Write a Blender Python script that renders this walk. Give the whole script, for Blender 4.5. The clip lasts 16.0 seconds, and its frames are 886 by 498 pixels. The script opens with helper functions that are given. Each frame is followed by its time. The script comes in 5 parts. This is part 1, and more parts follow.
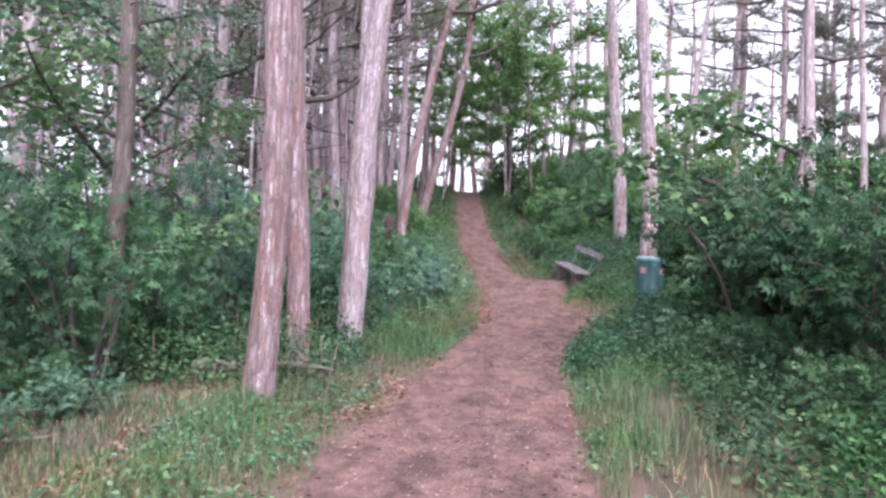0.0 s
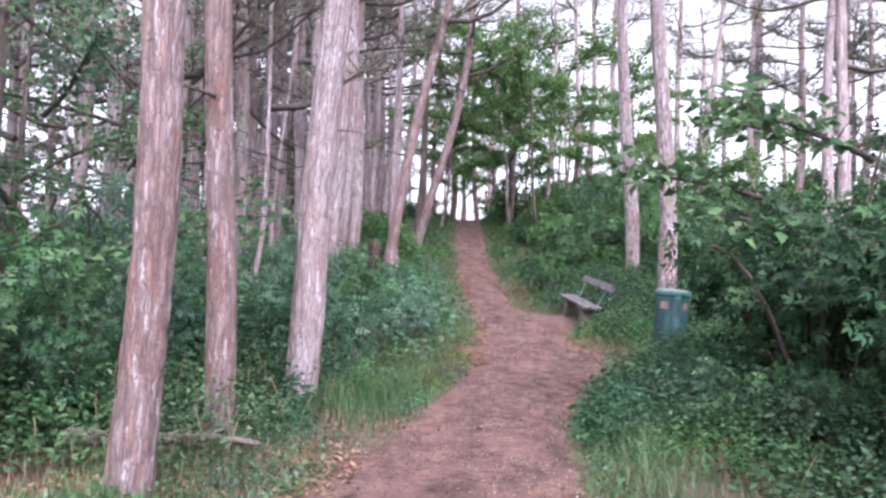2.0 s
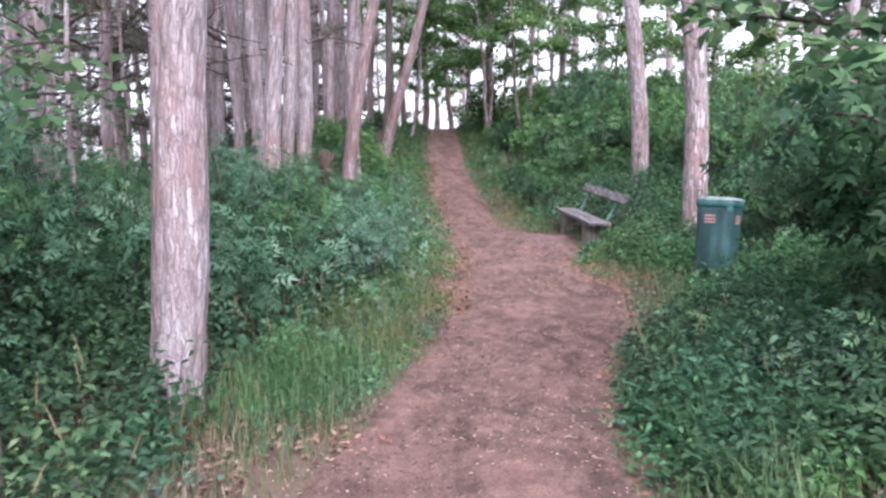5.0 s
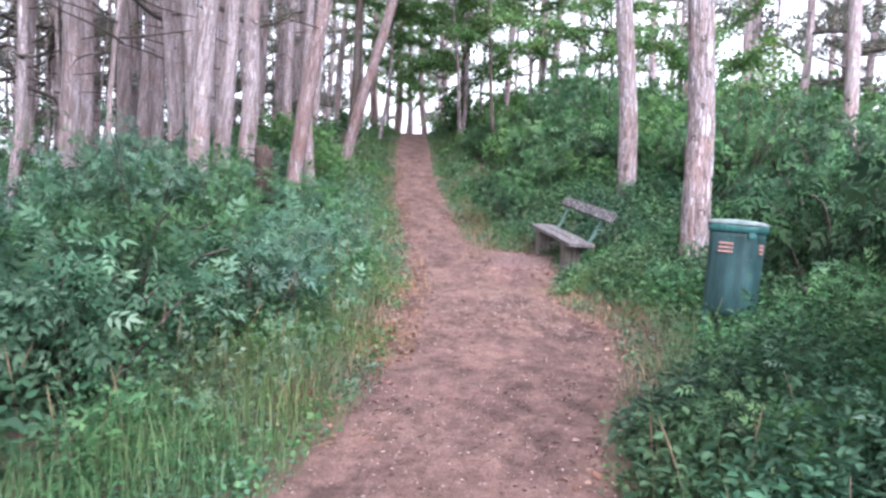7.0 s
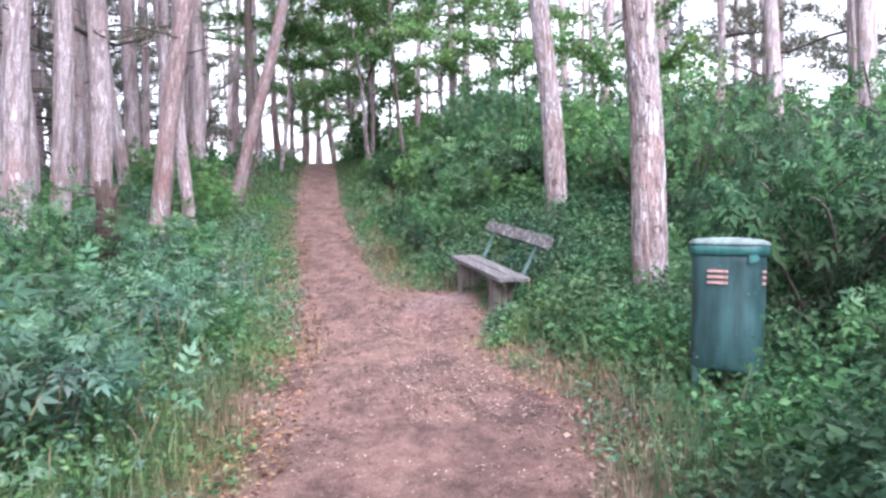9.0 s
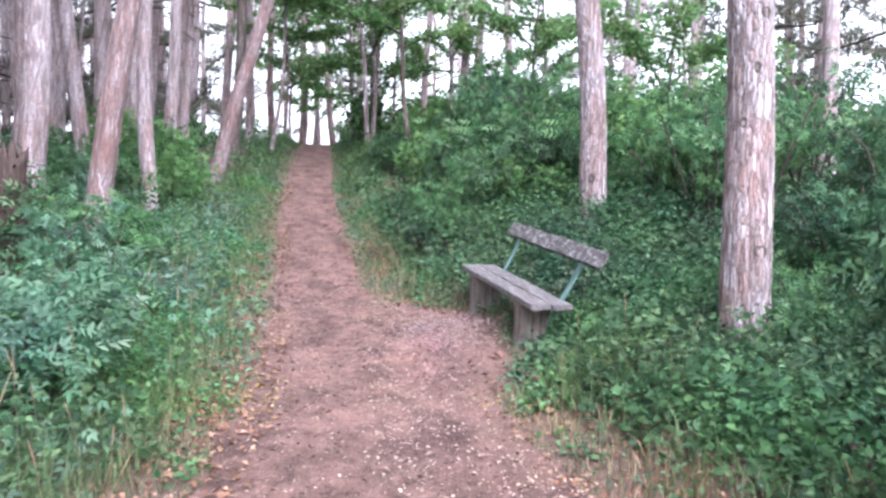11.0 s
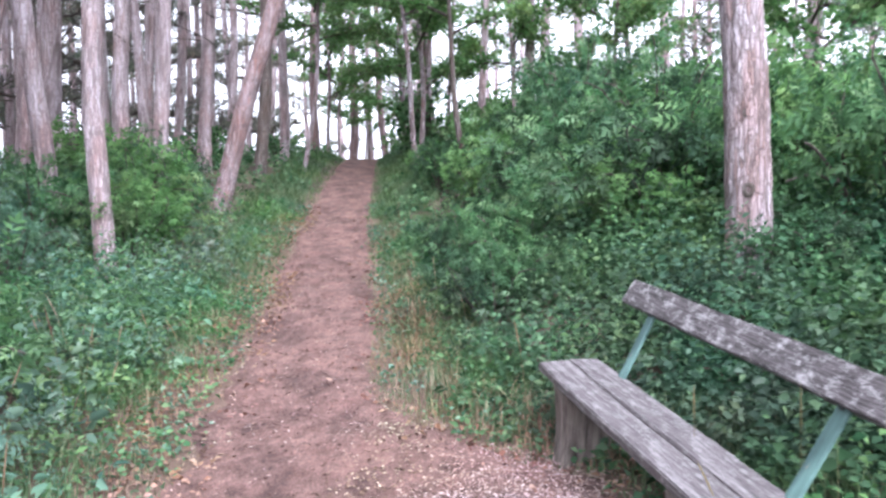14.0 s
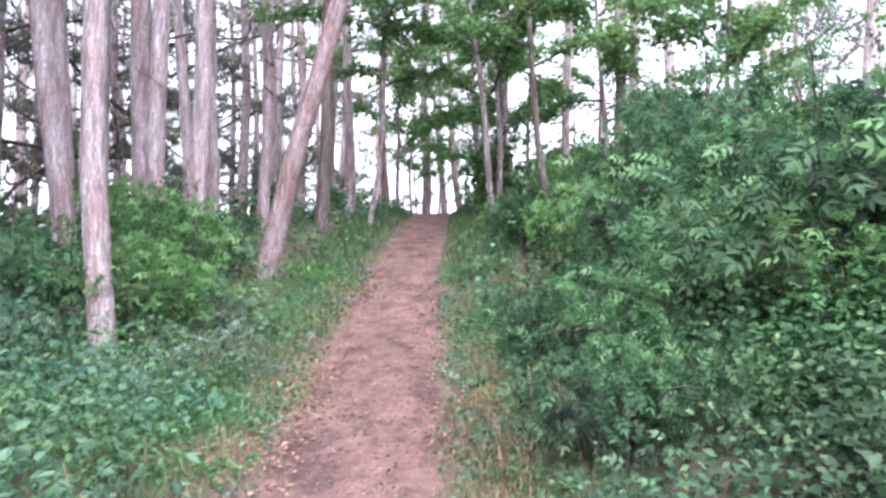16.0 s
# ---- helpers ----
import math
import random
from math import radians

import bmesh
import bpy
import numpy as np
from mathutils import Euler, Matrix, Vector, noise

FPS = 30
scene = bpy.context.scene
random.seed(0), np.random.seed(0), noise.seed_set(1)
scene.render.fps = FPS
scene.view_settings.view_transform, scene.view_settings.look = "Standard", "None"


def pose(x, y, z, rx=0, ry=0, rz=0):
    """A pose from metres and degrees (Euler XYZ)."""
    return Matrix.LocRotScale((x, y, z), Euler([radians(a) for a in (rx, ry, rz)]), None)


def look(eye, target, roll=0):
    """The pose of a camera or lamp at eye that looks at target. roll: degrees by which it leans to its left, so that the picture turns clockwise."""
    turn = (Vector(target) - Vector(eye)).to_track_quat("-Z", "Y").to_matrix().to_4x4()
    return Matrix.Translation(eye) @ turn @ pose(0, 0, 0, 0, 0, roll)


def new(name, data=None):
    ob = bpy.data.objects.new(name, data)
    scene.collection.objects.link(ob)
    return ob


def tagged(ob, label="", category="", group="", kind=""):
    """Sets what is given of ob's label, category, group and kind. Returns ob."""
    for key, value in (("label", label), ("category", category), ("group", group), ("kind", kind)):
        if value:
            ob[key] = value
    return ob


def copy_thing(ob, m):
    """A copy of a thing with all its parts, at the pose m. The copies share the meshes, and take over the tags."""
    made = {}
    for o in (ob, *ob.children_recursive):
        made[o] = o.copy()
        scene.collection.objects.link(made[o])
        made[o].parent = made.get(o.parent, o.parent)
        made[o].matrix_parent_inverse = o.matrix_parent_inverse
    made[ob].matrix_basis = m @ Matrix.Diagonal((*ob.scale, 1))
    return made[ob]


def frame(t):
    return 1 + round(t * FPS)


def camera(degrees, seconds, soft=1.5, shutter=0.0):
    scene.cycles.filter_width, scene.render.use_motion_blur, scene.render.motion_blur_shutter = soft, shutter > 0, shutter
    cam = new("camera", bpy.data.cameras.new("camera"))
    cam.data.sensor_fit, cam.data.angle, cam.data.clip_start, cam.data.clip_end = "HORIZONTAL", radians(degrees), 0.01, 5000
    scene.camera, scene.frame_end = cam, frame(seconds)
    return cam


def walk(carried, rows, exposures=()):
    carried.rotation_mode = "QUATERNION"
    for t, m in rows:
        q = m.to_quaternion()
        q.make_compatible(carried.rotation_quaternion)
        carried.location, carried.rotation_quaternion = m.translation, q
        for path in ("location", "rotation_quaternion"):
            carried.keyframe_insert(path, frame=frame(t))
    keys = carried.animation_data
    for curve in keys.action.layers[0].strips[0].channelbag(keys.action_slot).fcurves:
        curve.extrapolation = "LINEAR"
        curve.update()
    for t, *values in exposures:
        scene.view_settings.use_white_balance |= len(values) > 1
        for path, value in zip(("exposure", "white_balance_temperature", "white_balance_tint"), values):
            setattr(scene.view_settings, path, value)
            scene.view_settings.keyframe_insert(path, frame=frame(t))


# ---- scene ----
cam = camera(63.0, 16.0, soft=2.6, shutter=0.25)
METRES, EYE, TILT, LEAN, TURN = 16.0, 1.5, 0.0, -1.5, 0.0
ROWS = [
    (0.0, 0.0, 0.0, 0.0, 0.0, 0.0, -0.0),
    (0.5, 0.0061, 0.0289, -0.0015, -0.75, 0.57, 1.93),
    (1.0, 0.0114, 0.056, 0.0009, 0.69, 2.81, 1.86),
    (1.5, 0.0129, 0.0855, 0.0011, -0.06, 3.54, 0.52),
    (2.0, 0.0185, 0.1151, -0.0005, 0.44, 2.46, -0.13),
    (2.5, 0.0177, 0.1434, -0.0008, 3.64, 1.37, -0.59),
    (3.0, 0.0135, 0.174, 0.0004, 3.13, 0.19, 0.7),
    (3.5, 0.0168, 0.2049, -0.0021, 1.75, 0.03, 2.14),
    (4.0, 0.0143, 0.2369, -0.003, 0.35, -0.95, 0.96),
    (4.5, 0.0184, 0.2665, -0.0008, -1.19, -4.3, 2.27),
    (7.0, 0.0428, 0.4062, -0.0009, -3.42, -3.54, -0.32),
    (7.5, 0.0492, 0.4339, -0.0004, -6.78, -2.83, 2.41),
    (8.0, 0.0581, 0.463, 0.0014, -6.8, -0.35, 2.23),
    (8.5, 0.0602, 0.4956, 0.0015, -9.03, -0.36, -0.32),
    (9.0, 0.0683, 0.5259, 0.0015, -9.55, -1.47, 3.6),
    (11.5, 0.0876, 0.6859, 0.0125, -9.72, -2.18, 0.15),
    (12.0, 0.0965, 0.7206, 0.0161, -9.3, 0.38, 1.7),
    (12.5, 0.1005, 0.7561, 0.0156, -8.81, 0.99, 0.11),
    (13.0, 0.1113, 0.7898, 0.0181, -9.59, -0.34, 4.09),
    (13.5, 0.1182, 0.8222, 0.0204, -6.59, 0.55, 2.09),
    (14.0, 0.1202, 0.8562, 0.0245, -4.36, -1.07, 2.27),
    (14.5, 0.125, 0.8899, 0.0262, -1.8, -2.51, 4.73),
    (15.0, 0.126, 0.9183, 0.0292, 2.72, -2.73, 1.95),
    (15.5, 0.1209, 0.9501, 0.0361, 2.51, -0.78, 0.59),
    (16.0, 0.1228, 0.9825, 0.0381, 1.63, 3.39, 2.77),
]
walk(cam, [(t, pose(0, 0, EYE, TILT, LEAN, TURN) @ pose(METRES * x, METRES * y, METRES * z, 90 + pitch, roll, yaw)) for t, x, y, z, yaw, pitch, roll in ROWS],
     exposures=[(0.0, 1.46, 5950, 25), (4.0, 1.44, 5980, 21), (7.0, 1.74, 5830, 17), (13.0, 1.92, 5800, 18), (14.5, 1.9, 5800, 17), (16.0, 2.11, 5840, 19)])

# ---- light: bright evening overcast ----
world = bpy.data.worlds.new("sky")
scene.world = world
world.use_nodes = True
wn, wl = world.node_tree.nodes, world.node_tree.links
sky = wn.new("ShaderNodeTexSky")
sky.sky_type, sky.sun_disc = "NISHITA", False
sky.sun_elevation, sky.sun_rotation = radians(48), radians(170)
sky.air_density, sky.dust_density = 1.0, 4.0
pale = wn.new("ShaderNodeHueSaturation")
pale.inputs["Saturation"].default_value = 0.12
wl.new(sky.outputs[0], pale.inputs["Color"])
wl.new(pale.outputs[0], wn["Background"].inputs["Color"])
wn["Background"].inputs["Strength"].default_value = 0.18
sun = new("sun", bpy.data.lights.new("sun", "SUN"))
sun.data.energy, sun.data.angle, sun.data.color = 1.5, radians(65), (1.0, 0.96, 0.92)
sun.matrix_world = look((10 * math.sin(radians(170)), 10 * math.cos(radians(170)), 11), (0, 0, 0))


# ---- materials ----
def mat(name, rough=0.8, metal=0.0):
    m = bpy.data.materials.new(name)
    m.use_nodes = True
    n = m.node_tree.nodes
    b = n["Principled BSDF"]
    b.inputs["Roughness"].default_value, b.inputs["Metallic"].default_value = rough, metal
    return m, n, m.node_tree.links, b


def ramp(n, stops):
    r = n.new("ShaderNodeValToRGB")
    e = r.color_ramp.elements
    while len(e) < len(stops):
        e.new(0.5)
    for el, (p, c) in zip(e, stops):
        el.position, el.color = p, (*c, 1)
    return r


def tex_noise(n, l, scale, detail=4, stretch=(1, 1, 1), coord="Object", rough=0.6):
    tc, mp, t = n.new("ShaderNodeTexCoord"), n.new("ShaderNodeMapping"), n.new("ShaderNodeTexNoise")
    mp.inputs["Scale"].default_value = stretch
    t.inputs["Scale"].default_value, t.inputs["Detail"].default_value = scale, detail
    t.inputs["Roughness"].default_value = rough
    l.new(tc.outputs[coord], mp.inputs[0])
    l.new(mp.outputs[0], t.inputs["Vector"])
    return t


def mixc(n, l, fac, a, b, mode="MIX"):
    x = n.new("ShaderNodeMix")
    x.data_type, x.blend_type = "RGBA", mode
    for sock, v in ((x.inputs[0], fac), (x.inputs[6], a), (x.inputs[7], b)):
        if hasattr(v, "links"):
            l.new(v, sock)
        elif isinstance(v, tuple):
            sock.default_value = (*v, 1)
        else:
            sock.default_value = v
    return x.outputs[2]


def bump(n, l, b, height, strength, dist=0.01):
    u = n.new("ShaderNodeBump")
    u.inputs["Strength"].default_value, u.inputs["Distance"].default_value = strength, dist
    l.new(height, u.inputs["Height"])
    l.new(u.outputs[0], b.inputs["Normal"])


def leaf_mat(name, dark, mid, light, translucent=0.35, rough=0.6):
    m, n, l, b = mat(name, rough)
    geo = n.new("ShaderNodeNewGeometry")
    r = ramp(n, [(0.0, dark), (0.55, mid), (1.0, light)])
    l.new(geo.outputs["Random Per Island"], r.inputs[0])
    patch = tex_noise(n, l, 0.9, 3)
    col = mixc(n, l, 0.55, r.outputs[0], patch.outputs["Color"], "SOFT_LIGHT")
    l.new(col, b.inputs["Base Color"])
    b.inputs["Specular IOR Level"].default_value = 0.16
    tr, mx = n.new("ShaderNodeBsdfTranslucent"), n.new("ShaderNodeMixShader")
    l.new(col, tr.inputs["Color"])
    mx.inputs[0].default_value = translucent
    l.new(b.outputs[0], mx.inputs[1])
    l.new(tr.outputs[0], mx.inputs[2])
    l.new(mx.outputs[0], n["Material Output"].inputs["Surface"])
    return m


# dark green, lowered further to carry deep shadow in the bank shrubs
LEAF_DARK = leaf_mat("leaf_dark", (0.03, 0.068, 0.037), (0.062, 0.125, 0.07), (0.115, 0.2, 0.112), 0.42)
LEAF_HAZEL = leaf_mat("leaf_hazel", (0.022, 0.05, 0.026), (0.042, 0.088, 0.045), (0.075, 0.145, 0.07), 0.35, 0.7)
LEAF_MID = leaf_mat("leaf_mid", (0.04, 0.092, 0.043), (0.088, 0.185, 0.086), (0.18, 0.3, 0.145), 0.45)
LEAF_BRIGHT = leaf_mat("leaf_bright", (0.075, 0.155, 0.058), (0.125, 0.245, 0.09), (0.21, 0.35, 0.15), 0.55)
LEAF_BLUE = leaf_mat("leaf_blue", (0.05, 0.108, 0.07), (0.125, 0.228, 0.152), (0.215, 0.33, 0.24), 0.45)
NEEDLE = leaf_mat("needle", (0.1, 0.11, 0.09), (0.16, 0.172, 0.142), (0.22, 0.23, 0.19), 0.55)
GRASS = leaf_mat("grass_green", (0.05, 0.1, 0.042), (0.1, 0.17, 0.075), (0.2, 0.26, 0.14), 0.35, 0.6)
STRAW = leaf_mat("straw", (0.14, 0.095, 0.06), (0.25, 0.18, 0.12), (0.36, 0.29, 0.2), 0.25, 0.7)
LITTER = leaf_mat("leaf_litter", (0.12, 0.06, 0.04), (0.19, 0.115, 0.085), (0.33, 0.23, 0.18), 0.1, 0.8)


def bark_mat(name, fissure, plate, pale, warm, strength=0.8, joint_low=0.45, grid=(40, 40, 5.0)):
    """Flaking plates: stretched cells with warped dark joints, each plate with a tint of its own."""
    m, n, l, b = mat(name, 0.9)
    tc = n.new("ShaderNodeTexCoord")
    warp = n.new("ShaderNodeTexNoise")
    warp.inputs["Scale"].default_value, warp.inputs["Detail"].default_value = 9, 3
    l.new(tc.outputs["Object"], warp.inputs["Vector"])
    add = n.new("ShaderNodeVectorMath")
    add.operation = "MULTIPLY_ADD"
    l.new(warp.outputs["Color"], add.inputs[0])
    add.inputs[1].default_value = (0.05, 0.05, 0.45)
    l.new(tc.outputs["Object"], add.inputs[2])
    mp = n.new("ShaderNodeMapping")
    mp.inputs["Scale"].default_value = grid
    l.new(add.outputs[0], mp.inputs[0])
    cells, edges = n.new("ShaderNodeTexVoronoi"), n.new("ShaderNodeTexVoronoi")
    edges.feature = "DISTANCE_TO_EDGE"
    for v in (cells, edges):
        v.inputs["Scale"].default_value = 1.0
        l.new(mp.outputs[0], v.inputs["Vector"])
    sep = n.new("ShaderNodeSeparateColor")
    l.new(cells.outputs["Color"], sep.inputs[0])
    tone = ramp(n, [(0.0, warm), (0.4, plate), (0.75, plate), (1.0, pale)])
    l.new(sep.outputs[0], tone.inputs[0])
    grain = tex_noise(n, l, 34, 6, (1, 1, 0.13), rough=0.72)
    flake = tex_noise(n, l, 75, 4, (1, 1, 0.5), rough=0.7)
    streak = ramp(n, [(0.33, (0.6, 0.56, 0.56)), (0.55, (1.0, 0.98, 0.98)), (0.7, (1.3, 1.3, 1.32))])
    l.new(grain.outputs[0], streak.inputs[0])
    col = mixc(n, l, 0.8, tone.outputs[0], streak.outputs[0], "MULTIPLY")
    speck = ramp(n, [(0.3, (0.6, 0.58, 0.58)), (0.6, (1.15, 1.15, 1.15))])
    l.new(flake.outputs[0], speck.inputs[0])
    col = mixc(n, l, 0.7, col, speck.outputs[0], "MULTIPLY")
    big = tex_noise(n, l, 3.2, 4, (1, 1, 0.3))
    tint = ramp(n, [(0.36, (0.86, 0.71, 0.68)), (0.5, (1.0, 0.97, 0.98)), (0.66, (1.16, 1.17, 1.22))])
    l.new(big.outputs[0], tint.inputs[0])
    col = mixc(n, l, 1.0, col, tint.outputs[0], "MULTIPLY")
    joint = ramp(n, [(0.0, (joint_low,) * 3), (0.18, (1, 1, 1))])
    l.new(edges.outputs["Distance"], joint.inputs[0])
    at = n.new("ShaderNodeAttribute")
    at.attribute_name = "plate"
    deep = ramp(n, [(0.08, (0.4, 0.4, 0.4)), (0.5, (1, 1, 1))])
    l.new(at.outputs["Fac"], deep.inputs[0])
    mask = mixc(n, l, 1.0, joint.outputs[0], deep.outputs[0], "MULTIPLY")
    l.new(mixc(n, l, mask, fissure, col), b.inputs["Base Color"])
    h = n.new("ShaderNodeMath")
    h.operation = "MULTIPLY_ADD"
    l.new(grain.outputs[0], h.inputs[0])
    h.inputs[1].default_value = 0.6
    l.new(joint.outputs[0], h.inputs[2])
    fine = n.new("ShaderNodeMath")
    fine.operation = "MULTIPLY_ADD"
    l.new(flake.outputs[0], fine.inputs[0])
    fine.inputs[1].default_value = 0.7
    l.new(h.outputs[0], fine.inputs[2])
    bump(n, l, b, fine.outputs[0], strength, 0.012)
    return m


BARK_GREY = bark_mat("bark_grey", (0.12, 0.092, 0.092), (0.4, 0.35, 0.368), (0.56, 0.52, 0.55), (0.34, 0.27, 0.268))
BARK_RED = bark_mat("bark_red", (0.09, 0.064, 0.062), (0.265, 0.205, 0.207), (0.41, 0.365, 0.382), (0.26, 0.158, 0.142))
BARK_MIX = bark_mat("bark_mixed", (0.07, 0.05, 0.046), (0.355, 0.318, 0.336), (0.56, 0.53, 0.565), (0.3, 0.225, 0.215), 0.8, 0.3, (34, 34, 4.2))
BARK_DARK = bark_mat("bark_dark", (0.05, 0.042, 0.036), (0.13, 0.11, 0.1), (0.22, 0.2, 0.185), (0.12, 0.09, 0.075))


def ground_mat(name, path_like):
    m, n, l, b = mat(name, 0.95)
    fine = tex_noise(n, l, 75, 6, rough=0.72)
    mid = tex_noise(n, l, 7, 4)
    big = tex_noise(n, l, 0.8, 3)
    if path_like:
        a = ramp(n, [(0.3, (0.078, 0.045, 0.04)), (0.5, (0.156, 0.095, 0.084)), (0.62, (0.222, 0.141, 0.124)), (0.78, (0.4, 0.295, 0.266))])
        l.new(fine.outputs[0], a.inputs[0])
        p = ramp(n, [(0.36, (0.36, 0.31, 0.3)), (0.62, (0.58, 0.55, 0.53))])
        l.new(mid.outputs[0], p.inputs[0])
        q = ramp(n, [(0.41, (0.3, 0.27, 0.28)), (0.5, (0.78, 0.77, 0.77)), (0.6, (1.14, 1.12, 1.11))])
        wide = tex_noise(n, l, 2.1, 8, (1.3, 0.85, 1), rough=0.8)
        l.new(wide.outputs[0], q.inputs[0])
        col = mixc(n, l, 0.8, a.outputs[0], p.outputs[0], "SOFT_LIGHT")
        col = mixc(n, l, 0.85, col, q.outputs[0], "MULTIPLY")
    else:
        # soil tones kept dark so gaps between the leaves read as shade
        a = ramp(n, [(0.34, (0.025, 0.018, 0.013)), (0.5, (0.075, 0.053, 0.038)), (0.66, (0.15, 0.105, 0.075))])
        l.new(fine.outputs[0], a.inputs[0])
        g = ramp(n, [(0.45, (0.06, 0.045, 0.032)), (0.62, (0.06, 0.09, 0.035))])
        l.new(big.outputs[0], g.inputs[0])
        soil = mixc(n, l, 0.5, a.outputs[0], g.outputs[0])
        f = ramp(n, [(0.3, (0.065, 0.042, 0.033)), (0.6, (0.15, 0.1, 0.075)), (0.8, (0.26, 0.19, 0.145))])
        l.new(fine.outputs[0], f.inputs[0])
        at = n.new("ShaderNodeAttribute")
        at.attribute_name = "fringe"
        s = n.new("ShaderNodeMath")
        s.operation = "MULTIPLY_ADD"
        l.new(mid.outputs[0], s.inputs[0])
        s.inputs[1].default_value = 1.2
        l.new(at.outputs["Fac"], s.inputs[2])
        k = ramp(n, [(0.8, (0, 0, 0)), (1.15, (1, 1, 1))])
        l.new(s.outputs[0], k.inputs[0])
        col = mixc(n, l, k.outputs[0], soil, f.outputs[0])
    l.new(col, b.inputs["Base Color"])
    h = n.new("ShaderNodeMath")
    l.new(fine.outputs[0], h.inputs[0])
    l.new(mid.outputs[0], h.inputs[1])
    bump(n, l, b, h.outputs[0], 0.7, 0.02)
    return m


SOIL = ground_mat("forest_soil", False)
PATH = ground_mat("trodden_dirt", True)


def wood_mat(name, dark, mid, pale, lichen, run=(4, 0.35, 4)):
    m, n, l, b = mat(name, 0.85)
    grain = tex_noise(n, l, 16, 6, run)
    blot = tex_noise(n, l, 24, 8, (1, 0.55, 1), rough=0.8)
    r = ramp(n, [(0.3, dark), (0.52, mid), (0.75, pale)])
    l.new(grain.outputs[0], r.inputs[0])
    k = ramp(n, [(0.5, (0, 0, 0)), (0.62, (lichen,) * 3)])
    l.new(blot.outputs[0], k.inputs[0])
    col = mixc(n, l, k.outputs[0], r.outputs[0], (0.36, 0.35, 0.36))
    l.new(col, b.inputs["Base Color"])
    bump(n, l, b, grain.outputs[0], 0.9, 0.01)
    return m


WOOD_SEAT = wood_mat("weathered_wood", (0.026, 0.022, 0.023), (0.095, 0.084, 0.088), (0.2, 0.185, 0.192), 0.35)
WOOD_BACK = wood_mat("lichen_wood", (0.018, 0.015, 0.016), (0.066, 0.058, 0.061), (0.15, 0.137, 0.144), 0.85)
WOOD_LEG = wood_mat("stump_wood", (0.036, 0.028, 0.025), (0.12, 0.1, 0.09), (0.22, 0.19, 0.17), 0.1, (2.5, 2.5, 0.3))
DEAD_WOOD = wood_mat("dead_wood", (0.025, 0.016, 0.014), (0.06, 0.038, 0.032), (0.12, 0.085, 0.072), 0.0, (3, 3, 0.4))
TWIG = wood_mat("dry_twig", (0.08, 0.062, 0.052), (0.19, 0.155, 0.135), (0.3, 0.26, 0.235), 0.1)


def paint_mat(name, base, chip, rough, amount=0.66, metal=0.0):
    """Old paint: cloudy fading, runs of dirt, chips."""
    m, n, l, b = mat(name, rough, metal)
    stain = tex_noise(n, l, 5, 5, (1, 1, 0.45), rough=0.65)
    runs = tex_noise(n, l, 14, 5, (1, 1, 0.12), rough=0.7)
    speck = tex_noise(n, l, 32, 4)
    fade = ramp(n, [(0.35, (0.62, 0.62, 0.64)), (0.65, (1.35, 1.3, 1.3))])
    l.new(stain.outputs[0], fade.inputs[0])
    c = mixc(n, l, 1.0, base, fade.outputs[0], "MULTIPLY")
    d = ramp(n, [(0.4, (0.6, 0.6, 0.6)), (0.55, (1, 1, 1)), (0.7, (1.5, 1.45, 1.4))])
    l.new(runs.outputs[0], d.inputs[0])
    c = mixc(n, l, 0.8, c, d.outputs[0], "MULTIPLY")
    k = ramp(n, [(amount, (0, 0, 0)), (amount + 0.06, (0.8, 0.8, 0.8))])
    l.new(speck.outputs[0], k.inputs[0])
    l.new(mixc(n, l, k.outputs[0], c, chip), b.inputs["Base Color"])
    rr = ramp(n, [(0.35, (rough - 0.05,) * 3), (0.7, (rough + 0.25,) * 3)])
    l.new(stain.outputs[0], rr.inputs[0])
    l.new(rr.outputs[0], b.inputs["Roughness"])
    bump(n, l, b, speck.outputs[0], 0.2, 0.003)
    return m


BIN_GREEN = paint_mat("bin_green_paint", (0.028, 0.075, 0.08), (0.2, 0.24, 0.22), 0.45)
BIN_RIM = paint_mat("bin_turquoise", (0.024, 0.11, 0.108), (0.2, 0.3, 0.28), 0.45)
BIN_LID = paint_mat("bin_lid_grey", (0.13, 0.175, 0.175), (0.3, 0.33, 0.32), 0.5, 0.58)
SLOT = paint_mat("slot_rust_pink", (0.34, 0.2, 0.18), (0.16, 0.1, 0.08), 0.65, 0.56)
STICKER = paint_mat("sticker_white", (0.75, 0.76, 0.74), (0.5, 0.5, 0.48), 0.5)
IRON = paint_mat("dark_iron", (0.03, 0.04, 0.04), (0.12, 0.07, 0.05), 0.6)
BAR_GREEN = paint_mat("bar_green_paint", (0.085, 0.16, 0.15), (0.22, 0.2, 0.17), 0.5)


# ---- mesh helpers ----
rng = np.random.default_rng(7)


def hash3(i, j, k, seed):
    v = np.sin(i * 127.1 + j * 311.7 + k * 74.7 + seed * 53.3) * 43758.5453
    return v - np.floor(v)


def vnoise(x, y, z, seed=0):
    """Smooth value noise, 0 to 1, on arrays."""
    xi, yi, zi = np.floor(x), np.floor(y), np.floor(z)
    f = [a - b for a, b in ((x, xi), (y, yi), (z, zi))]
    u, v, w = [a * a * (3 - 2 * a) for a in f]
    total = 0.0
    for a in (0, 1):
        for b in (0, 1):
            for c in (0, 1):
                total = total + hash3(xi + a, yi + b, zi + c, seed) * (u if a else 1 - u) * (v if b else 1 - v) * (w if c else 1 - w)
    return total


